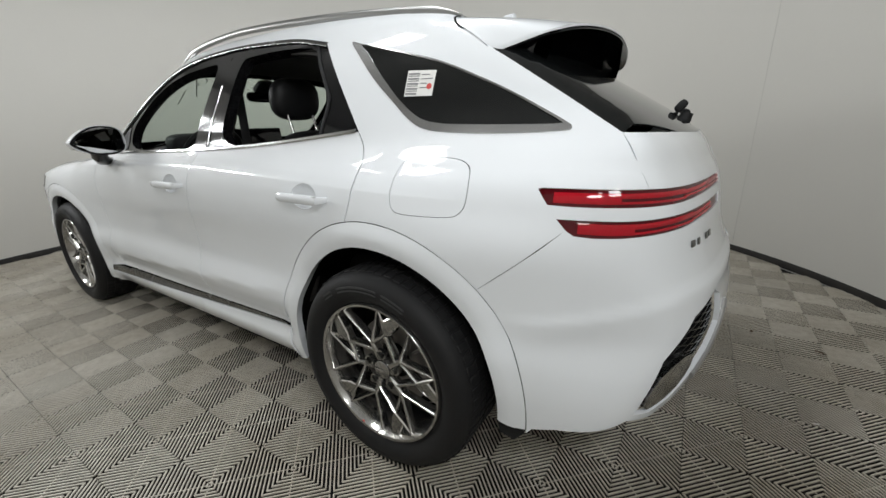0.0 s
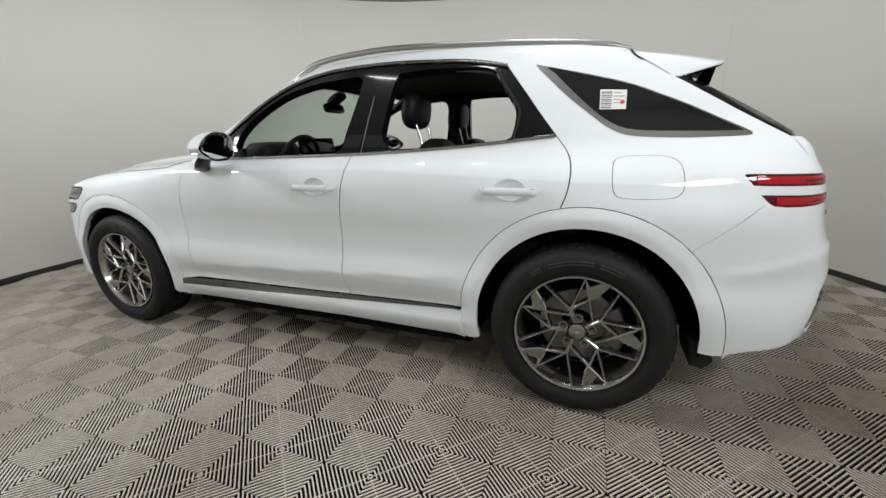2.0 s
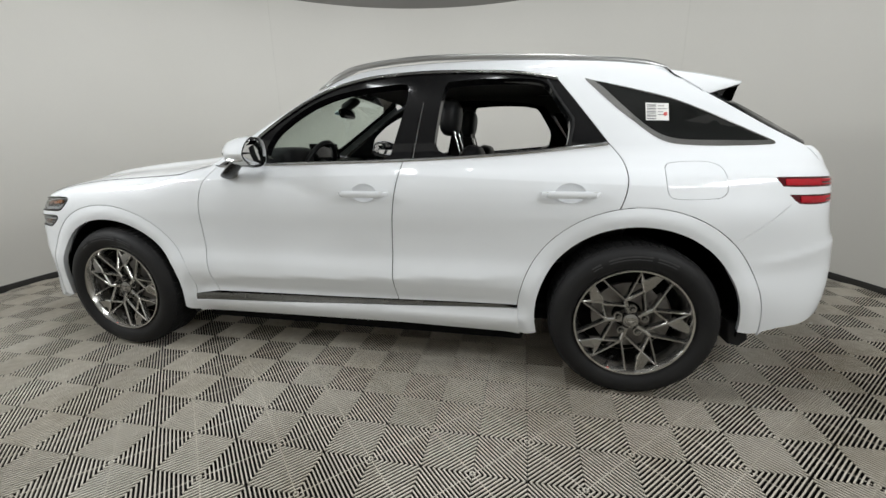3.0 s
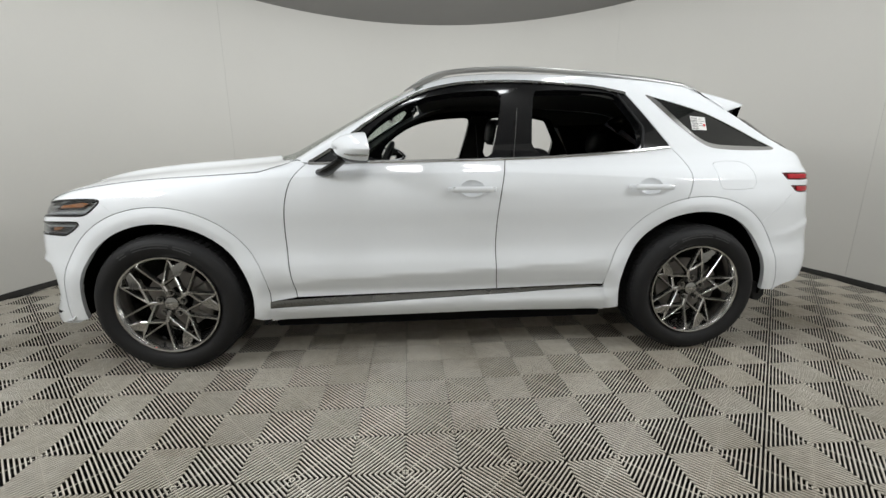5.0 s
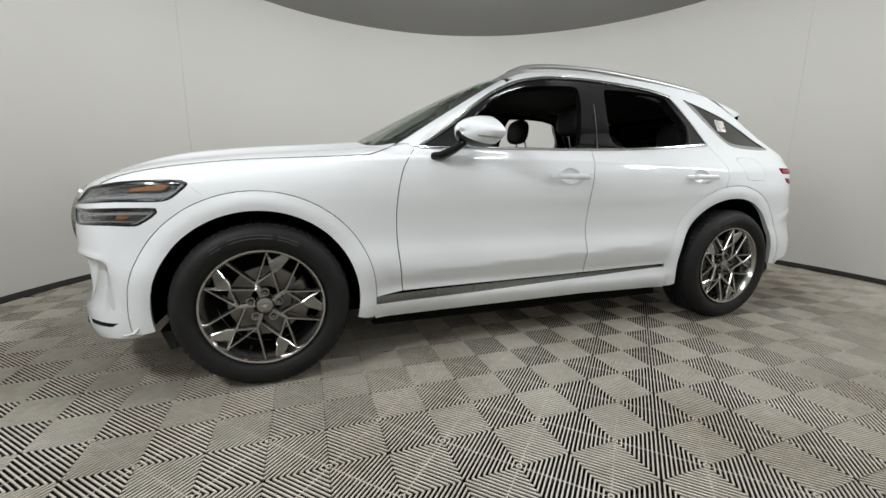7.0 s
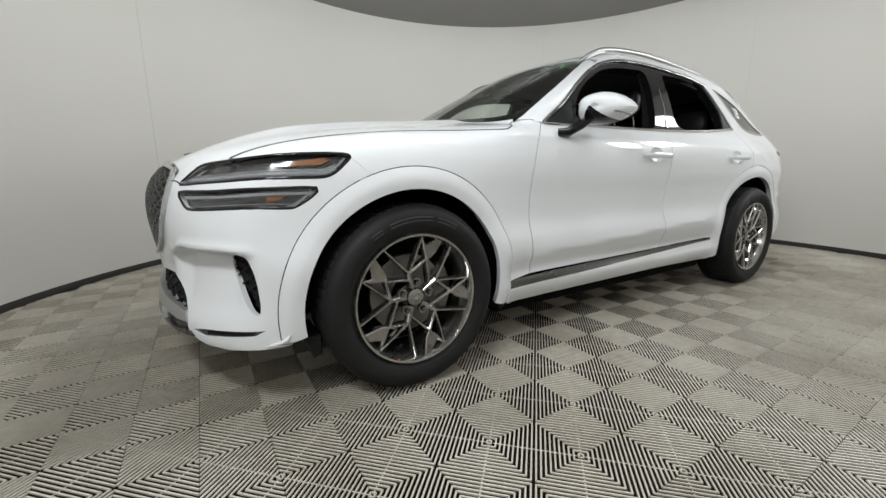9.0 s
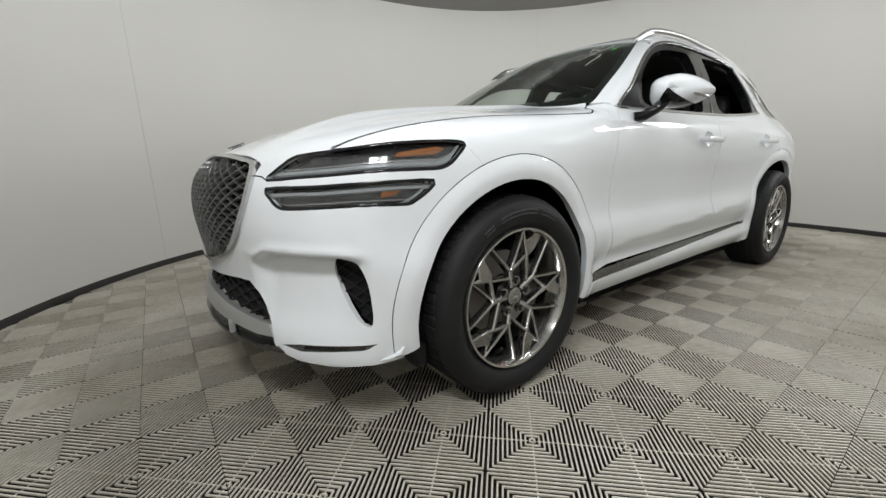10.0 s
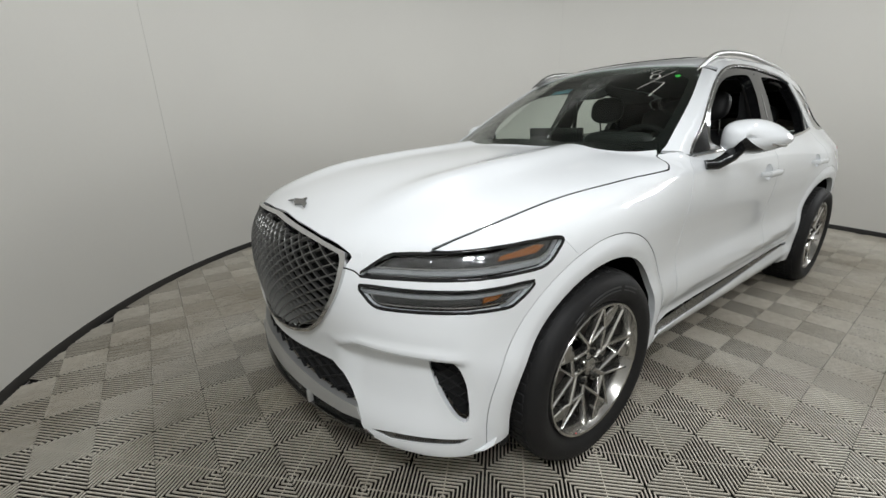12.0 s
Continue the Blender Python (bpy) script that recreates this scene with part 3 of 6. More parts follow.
def tile_mesh(keep=None):
    """One square tile: four fields of slanting ribs that form diamonds round its corners and its middle."""
    verts, faces, shaded_faces = [], [], []
    q, count, width, flare = TILE / 2, 20, 0.36, 0.0001
    pitch = q * math.sqrt(2) / count

    def strip_in(cx, cz, lo, hi, sx, sz):
        # the part of the field where lo < (u + v) < hi, with u, v measured from the corner (cx, cz)
        poly = [(0.0008, 0.0008), (q - 0.0008, 0.0008), (q - 0.0008, q - 0.0008), (0.0008, q - 0.0008)]
        for sign, lim in ((1, lo), (-1, -hi)):
            out = []
            for a, b in zip(poly, poly[1:] + poly[:1]):
                da, db = sign * (a[0] + a[1]) - lim, sign * (b[0] + b[1]) - lim
                if da >= 0:
                    out.append(a)
                if da * db < 0:
                    s = da / (da - db)
                    out.append((a[0] + (b[0] - a[0]) * s, a[1] + (b[1] - a[1]) * s))
            poly = out
            if len(poly) < 3:
                return
        pts = [(cx + sx * u, cz + sz * v) for u, v in poly]
        if sx * sz < 0:
            pts = pts[::-1]
        mid = np.mean(pts, 0)
        if keep and not keep(*mid):
            return
        k, n = len(verts), len(pts)
        foot = []
        for u, v in poly:  # the flanks lean out towards the foot
            d = flare if u + v > (lo + hi) / 2 else -flare
            foot.append((cx + sx * min(max(u + d, 0.0008), q - 0.0008), cz + sz * min(max(v + d, 0.0008), q - 0.0008)))
        if sx * sz < 0:
            foot = foot[::-1]
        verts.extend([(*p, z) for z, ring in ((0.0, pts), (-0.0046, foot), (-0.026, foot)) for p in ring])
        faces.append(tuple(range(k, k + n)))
        # upper flanks keep the rib colour, lower ones get the painted groove shade
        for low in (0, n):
            shaded_faces.extend(range(len(faces), len(faces) + n * (low > 0)))
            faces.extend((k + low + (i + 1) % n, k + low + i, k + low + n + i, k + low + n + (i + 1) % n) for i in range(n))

    for sx, sz in ((1, 1), (-1, 1), (-1, -1), (1, -1)):
        cx = 0.0  # fields meet at the middle stud
        for i in range(count):
            a = (i + 0.5 - width / 2) * pitch * math.sqrt(2)
            strip_in(cx, 0.0, a, a + width * pitch * math.sqrt(2), sx, sz)
    # cross bars that carry the ribs, and the studs
    for s in (1, -1):
        w = 0.0022
        d = np.array((1, s)) / math.sqrt(2)
        e = np.array((-s, 1)) / math.sqrt(2)
        for f in (1, -1):
            a, b = d * 0.012 * f, d * (q * math.sqrt(2) - 0.012) * f
            pts = [a - e * w, b - e * w, b + e * w, a + e * w]
            if f < 0:
                pts = [a + e * w, b + e * w, b - e * w, a - e * w][::1]
            if keep and not (keep(*a) and keep(*b)):
                continue
            k = len(verts)
            verts.extend([(*p, -0.0035) for p in pts])
            area = sum(p[0] * r[1] - r[0] * p[1] for p, r in zip(pts, pts[1:] + pts[:1]))
            faces.append(tuple(range(k, k + 4)) if area > 0 else tuple(range(k, k + 4))[::-1])
    if not verts:
        return None
    me = bpy.data.meshes.new("tile")
    me.from_pydata(verts, [], faces)
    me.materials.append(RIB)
    me.materials.append(GROOVE_SHADE)
    for i in shaded_faces:
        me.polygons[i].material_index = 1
    return me


def tiles(floor):
    cx, cy, r, _ = HALL
    whole = tile_mesh()
    c, s = math.cos(radians(TILE_TURN)), math.sin(radians(TILE_TURN))
    for i in range(-13, 14):
        for j in range(-9, 17):
            u, v = TILE * i, TILE * j
            x, y = TILE_AT[0] + c * u - s * v, TILE_AT[1] + s * u + c * v
            d = math.hypot(x - cx, y - cy)
            if d > r + 0.28:
                continue
            me = whole if d < r - 0.3 else tile_mesh(lambda a, b: math.hypot(x + a - cx, y + b - cy) < r + 0.01)
            if not me:
                continue
            ob = new("tile", me)
            ob.matrix_world = pose(x, y, random.uniform(-0.0008, 0.0), 0, 0, TILE_TURN + 90 * random.randrange(4) * (me is whole))
            ob.parent = floor

# ---- the car: panels ----
AXLES, HUB_Z, HUB_Y = (-1.4375, 1.4375), 0.368, -0.885
ARCHES = ((-1.440, 0.372), (1.439, 0.377))
R_ARCH, R_FLARE = (0.423, 0.440), (0.507, 0.525)  # front, rear
car = group_of("suv_car", "pearl white five-door crossover with lowered side windows on grey tiles", "car")
SHUT = 0.0025  # half a shut line

FRONT_EDGE = [(-0.715, 1.083), (-0.755, 1.04), (-0.79, 0.985), (-0.815, 0.90), (-0.828, 0.80), (-0.83, 0.70), (-0.824, 0.58), (-0.812, 0.47), (-0.80, 0.375)]
B_EDGE = [(0.338, 1.103), (0.318, 1.0), (0.30, 0.89), (0.288, 0.77), (0.283, 0.62), (0.288, 0.48), (0.30, 0.392)]
C_EDGE = [(1.302, 1.165), (1.343, 1.115), (1.364, 1.07), (1.370, 1.015), (1.361, 0.949), (1.3415, 0.892)]
BELT = curve((-0.9, 1.083), (-0.715, 1.083), (-0.4, 1.090), (0.0, 1.096), (0.32, 1.103), (0.7, 1.119), (1.0, 1.140), (1.3, 1.168))
SILL_TOP = curve((-1.1, 0.358), (-0.8, 0.368), (0.3, 0.392), (0.84, 0.402), (1.1, 0.405))
TRIM_LOW = curve((-1.1, 0.316), (-0.8, 0.325), (0.3, 0.362), (0.93, 0.386), (1.1, 0.39))
# outline of all side glass, from the mirror corner over the top to the rear corner
DLO_TOP = flow([(-0.70, 1.088), (-0.546, 1.185), (-0.398, 1.298), (-0.243, 1.400), (-0.09, 1.472), (0.075, 1.513), (0.24, 1.530), (0.45, 1.535), (0.67, 1.526), (0.885, 1.508), (1.067, 1.472)], 4)
DLO = DLO_TOP + [(1.300, 1.170)]
QWIN_OUT = flow([(1.190, 1.463), (1.225, 1.456), (1.342, 1.427), (1.459, 1.396), (1.573, 1.362), (1.684, 1.316), (1.793, 1.267), (1.900, 1.212), (1.965, 1.178), (1.985, 1.163), (1.962, 1.153),
                 (1.786, 1.150), (1.639, 1.156), (1.553, 1.168), (1.487, 1.200), (1.418, 1.254), (1.323, 1.332), (1.240, 1.412)], 3, closed=True)
QWIN_IN = flow([(1.240, 1.450), (1.342, 1.423), (1.459, 1.391), (1.573, 1.357), (1.684, 1.311), (1.793, 1.262), (1.900, 1.206), (1.948, 1.180), (1.935, 1.171),
                (1.682, 1.177), (1.590, 1.184), (1.530, 1.200), (1.470, 1.236), (1.400, 1.295), (1.330, 1.362), (1.275, 1.418)], 3, closed=True)
# edge between side frame and windscreen or roof, in side view
CANT = [(-0.80, 1.10)] + [(float(a), float(edge_height(a)) - 0.010) for a in np.linspace(-0.74, 1.60, 48)]
SCREEN_EDGE = flow([(-0.79, -0.722), (-0.752, -0.722), (-0.703, -0.712), (-0.465, -0.662), (-0.29, -0.612), (-0.134, -0.562)], 4)
GATE_EDGE = flow([(1.64, 1.447), (1.703, 1.398), (1.784, 1.348), (1.894, 1.279), (2.012, 1.205), (2.105, 1.147)], 3)
BONNET_EDGE = flow([(-2.029, 0.901), (-1.963, 0.929), (-1.848, 0.959), (-1.684, 0.986), (-1.494, 1.007), (-1.236, 1.023), (-0.973, 1.039), (-0.928, 1.048), (-0.88, 1.066), (-0.82, 1.090)], 3)
LAMP_UP_TOP = [(-1.683, -0.907, 0.906), (-1.709, -0.900, 0.916), (-1.799, -0.886, 0.916), (-1.899, -0.857, 0.911), (-1.976, -0.809, 0.902), (-2.039, -0.741, 0.893), (-2.105, -0.656, 0.883), (-2.136, -0.628, 0.862), (-2.161, -0.605, 0.839), (-2.180, -0.592, 0.816)]
LAMP_UP_LOW = [(-2.180, -0.592, 0.816), (-2.118, -0.689, 0.822), (-2.059, -0.768, 0.827), (-1.997, -0.835, 0.833), (-1.918, -0.880, 0.837), (-1.831, -0.900, 0.838), (-1.772, -0.908, 0.840), (-1.736, -0.911, 0.855), (-1.705, -0.910, 0.882), (-1.683, -0.907, 0.906)]
LAMP_LOW = [(-2.187, -0.596, 0.791), (-2.182, -0.617, 0.762), (-2.170, -0.644, 0.740), (-2.152, -0.676, 0.735), (-2.093, -0.759, 0.739), (-2.030, -0.828, 0.744), (-1.952, -0.876, 0.745), (-1.884, -0.893, 0.743), (-1.856, -0.897, 0.752),
            (-1.813, -0.904, 0.780), (-1.799, -0.906, 0.806), (-1.886, -0.892, 0.807), (-1.951, -0.872, 0.806), (-2.024, -0.821, 0.802), (-2.085, -0.751, 0.797), (-2.134, -0.682, 0.795)]
GRILLE = [(0.0, 0.905), (-0.161, 0.899), (-0.361, 0.888), (-0.496, 0.873), (-0.526, 0.864), (-0.539, 0.839), (-0.542, 0.792), (-0.523, 0.735), (-0.474, 0.664), (-0.412, 0.606), (-0.348, 0.569), (-0.229, 0.532), (-0.1, 0.512), (0.0, 0.507)]
INTAKE_TOP = [(0.0, 0.458), (-0.202, 0.470), (-0.366, 0.484), (-0.445, 0.486), (-0.486, 0.456), (-0.532, 0.393), (-0.559, 0.361)]
INTAKE_LOW = [(-0.559, 0.361), (-0.487, 0.365), (-0.368, 0.372), (-0.204, 0.386), (0.0, 0.398)]


def shifted(line, dx):
    return [(a + dx, b) for a, b in line]


def arc_from(c, r, p0, p1, n=20, way=1):
    a0, a1 = (math.degrees(math.atan2(p[1] - c[1], p[0] - c[0])) for p in (p0, p1))
    while way > 0 and a1 < a0:
        a1 += 360
    while way < 0 and a1 > a0:
        a1 -= 360
    return arc(*c, r, a0, a1, n)


def fl(p):
    return (S2 * (p[0] + abs(p[1])), p[2])


def fy(y, z):
    return fl(on_form("front", [(-abs(y), z)])[0])


def rl(p):
    return (S2 * (p[0] - abs(p[1])), p[2])


def ry(y, z):
    return rl(on_form("rear", [(-abs(y), z)])[0])


def plan_of(line):
    """The plan (x, y) of a line given in side view."""
    return [(p[0], p[1]) for p in on_form("side", line)]


def both(half):
    """A closed outline from its left half, which begins and ends on the middle line."""
    return list(half) + [(a, -b) for a, b in half[::-1] if abs(b) > 1e-6]


HANDLES = ((0.022, 0.278, 0.946), (1.008, 1.258, 0.951))  # ends and height of the door handles


def cup_of(k, grow=0.0):
    x0, x1, z = HANDLES[k]
    return [((x0 + x1) / 2 + (0.066 + grow) * math.cos(a), z + 0.006 + (0.044 + grow) * math.sin(a)) for a in np.linspace(0, 2 * math.pi, 40)[:-1]]


def body_sides(mirror):
    fa, ra = ARCHES
    fender = (flow(shifted(FRONT_EDGE, -SHUT), 3) + [(-0.932, 0.358)] + arc_from(fa, R_FLARE[0], (-0.93, 0.40), (-1.617, 0.844), 24)
              + [(a, c) for a, b, c in LAMP_UP_TOP[:5]] + BONNET_EDGE + [(-0.76, 1.10)])
    panel("front_fender", car, "side", fender, PAINT, mirror=mirror, cell=0.03, thick=0.005, press=True)
    front = flow(shifted(FRONT_EDGE, SHUT), 3) + [(0.0, SILL_TOP(0.0))] + flow(shifted(B_EDGE[::-1], -SHUT), 3)
    front += [(a, BELT(a) - 0.006) for a in np.linspace(0.25, -0.69, 14)]
    panel("front_door", car, "side", front, PAINT, holes=[cup_of(0)], mirror=mirror, thick=0.005, cell=0.022, press=True)
    low = arc_from(ra, R_FLARE[1], (1.3415, 0.892), (0.94, 0.41), 16)
    rear = flow(shifted(B_EDGE, SHUT), 3) + [(0.62, SILL_TOP(0.62)), (0.912, SILL_TOP(0.912))] + low[::-1]
    rear += flow(shifted(C_EDGE[::-1], -SHUT), 3) + [(a, BELT(a) - 0.006) for a in np.linspace(1.26, 0.38, 12)]
    panel("rear_door", car, "side", rear, PAINT, holes=[cup_of(1)], mirror=mirror, thick=0.005, cell=0.022, press=True)
    outer = CANT + GATE_EDGE + [(2.15, 1.08), (2.183, 1.022), (2.130, 1.023), (2.011, 1.024), (1.958, 1.024), (1.947, 1.021), (1.975, 0.985), (2.0, 0.953), (2.024, 0.928), (1.928, 0.844), (1.806, 0.746)]
    outer += arc_from(ra, R_FLARE[1], (1.806, 0.746), (1.3415, 0.892), 14)
    outer += flow(shifted(C_EDGE[::-1], SHUT), 3) + DLO[::-1][1:]
    # added black strips beneath the seams: the shade of the gaps as colour
    for line in (FRONT_EDGE, B_EDGE, C_EDGE, [(1.806, 0.746), (1.928, 0.844), (2.024, 0.928)], [(-1.617, 0.844), (-1.683, 0.906)], BONNET_EDGE):
        mould("seam_seal", car, "side", [flow(line, 3)], 0.022, 0.003, CAVITY, -0.011, mirror)
    fuel = flow([(1.522, 1.043), (1.528, 1.073), (1.558, 1.084), (1.623, 1.088), (1.696, 1.085), (1.740, 1.069), (1.756, 1.04), (1.762, 0.993), (1.757, 0.962), (1.735, 0.943), (1.698, 0.938), (1.638, 0.936), (1.565, 0.938), (1.536, 0.950), (1.524, 0.985)], 3, closed=True)
    f = np.array(fuel)
    mid = f.mean(0)
    panel("side_frame", car, "side", outer, PAINT, holes=[QWIN_OUT, [tuple(v) for v in mid + (f - mid) * 1.022]], mirror=mirror, cell=0.03, thick=0.005, press=True)
    panel("filler_recess", car, "side", [tuple(v) for v in mid + (f - mid) * 1.06], CAVITY, lift=-0.010, thick=0.003, mirror=mirror, cell=0.06)
    panel("fuel_door", car, "side", fuel, PAINT, mirror=mirror, cell=0.03, thick=0.005, press=True)
    sill = [(-0.940, 0.318), (-0.948, 0.258), (-0.94, 0.246), (-0.8, 0.246), (0.3, 0.262), (0.934, 0.248), (0.924, 0.30), (0.919, 0.386)] + [(a, TRIM_LOW(a) - 0.002) for a in np.linspace(0.908, -0.938, 20)]
    panel("sill", car, "side", sill, PAINT, lift=0.006, mirror=mirror, thick=0.03)
    trim = [(a, SILL_TOP(a) - 0.006) for a in np.linspace(-0.938, 0.84, 20)] + [(0.906, 0.389)] + [(a, TRIM_LOW(a) + 0.001) for a in np.linspace(0.87, -0.938, 20)]
    panel("sill_trim", car, "side", trim, DARK_CHROME, lift=0.002, mirror=mirror, thick=0.02, label="dark chrome sill moulding")
    for c, ro, ri, a0, a1 in ((fa, R_FLARE[0], R_ARCH[0], -14, 190), (ra, R_FLARE[1], R_ARCH[1], -3.5, 194)):
        lip = arc(*c, ro - 0.003, a0, a1, 56) + arc(*c, ri, a1, a0, 56)
        panel("wheel_arch_trim", car, "side", lip, PAINT, mirror=mirror, thick=0.03, cell=0.02,
              lift=lambda u, v, c=c, ro=ro: -0.001 + 0.008 * step(ro - np.hypot(u - c[0], v - c[1]), 0.004, 0.040) - 0.006 * step(ro - np.hypot(u - c[0], v - c[1]), 0.062, 0.082))


def glass_and_frames(mirror):
    wf = soften([(-0.45, 1.103), (-0.415, 1.225), (-0.335, 1.305), (-0.21, 1.388), (-0.087, 1.440), (0.074, 1.470), (0.237, 1.482), (0.335, 1.485), (0.338, 1.42), (0.32, 1.33), (0.282, 1.18), (0.262, 1.110), (0.0, 1.104)], 2)
    wr = soften([(0.487, 1.120), (0.50, 1.30), (0.525, 1.482), (0.57, 1.486), (0.72, 1.492), (0.93, 1.482), (1.015, 1.466), (1.07, 1.375), (1.130, 1.285), (1.125, 1.20), (1.108, 1.150), (0.8, 1.132)], 2)
    frame_line = DLO_TOP[::-1] + [(-0.67, BELT(-0.7) + 0.006)] + [(a, BELT(a) + 0.006) for a in np.linspace(-0.5, 1.2, 16)] + [(1.296, 1.174)]
    panel("window_frame", car, "side", frame_line, GLOSS_BLACK, holes=[wf, wr], lift=-0.006, thick=0.045, mirror=mirror, cell=0.03, label="gloss black window frame and centre pillar")
    panel("quarter_window", car, "side", QWIN_IN, PRIVACY, lift=-0.002, thick=0.006, mirror=mirror, label="black privacy glass quarter window")
    panel("quarter_window_moulding", car, "side", QWIN_OUT, CHROME, holes=[QWIN_IN], lift=0.002, thick=0.012, cell=0.012, mirror=mirror, label="satin metal moulding round the quarter window")


def top_panels():
    edge = [(a, b + 0.005) for a, b in plan_of(BONNET_EDGE)]
    front = [(p[0], p[1]) for p in on_form("fl", [fl(p) for p in LAMP_UP_TOP[5:]])][::-1]
    nose = [(on_form("front", [g])[0][0], g[0]) for g in ((0.0, 0.912), (-0.161, 0.906), (-0.361, 0.895), (-0.496, 0.880), (-0.535, 0.868))]
    half = nose + front + edge + flow([(-0.80, -0.705), (-0.89, -0.58), (-0.985, -0.30), (-1.005, 0.0)], 5)
    panel("hood", car, "top", both(half), PAINT, cell=0.035, lift=0.001, label="white bonnet with raised creases")
    pil = plan_of([(a, b) for a, b in CANT if -0.78 < a < -0.10])
    for m_ in ("", "r"):
        panel("screen_pillar", car, "top", SCREEN_EDGE + pil[::-1], PAINT, thick=0.006, cell=0.02, mirror=m_)
    scr = flow([(-0.995, 0.0), (-0.975, -0.30), (-0.88, -0.58), (-0.80, -0.70)], 5) + SCREEN_EDGE + flow([(-0.115, -0.50), (-0.135, -0.29), (-0.15, 0.0)], 4)
    panel("windscreen", car, "top", both(scr), SCREEN_GLASS, lift=-0.005, thick=0.005, cell=0.06, label="clear windscreen with a black upper band")
    side = plan_of([(a, b) for a, b in CANT if a > -0.10])
    roof = flow([(-0.145, 0.0), (-0.13, -0.29), (-0.11, -0.50)], 4) + side + [(1.585, -0.30), (1.58, 0.0)]
    panel("roof", car, "top", both(roof), PAINT, cell=0.05)
    glass = soften([(0.10, 0.40), (0.02, 0.32), (0.02, -0.32), (0.10, -0.40), (0.76, -0.40), (0.84, -0.32), (0.84, 0.32), (0.76, 0.40)], 2)
    panel("sunroof", car, "top", glass, PRIVACY, lift=0.004, thick=0.006, cell=0.06, label="dark glass sunroof")
    ge = plan_of(GATE_EDGE[2:])
    foot = [(p[0] - 0.003, p[1]) for p in on_form("rear", [(-0.43, 1.140), (-0.34, 1.136), (-0.25, 1.134), (-0.12, 1.133), (0.0, 1.132)])]
    gate = [(1.66, 0.0), (1.66, -0.3)] + ge + foot[:-1] + [(foot[-1][0], 0.0)]
    panel("rear_window", car, "top", both(gate), PRIVACY, lift=-0.003, thick=0.006, cell=0.05, label="dark tinted rear window")


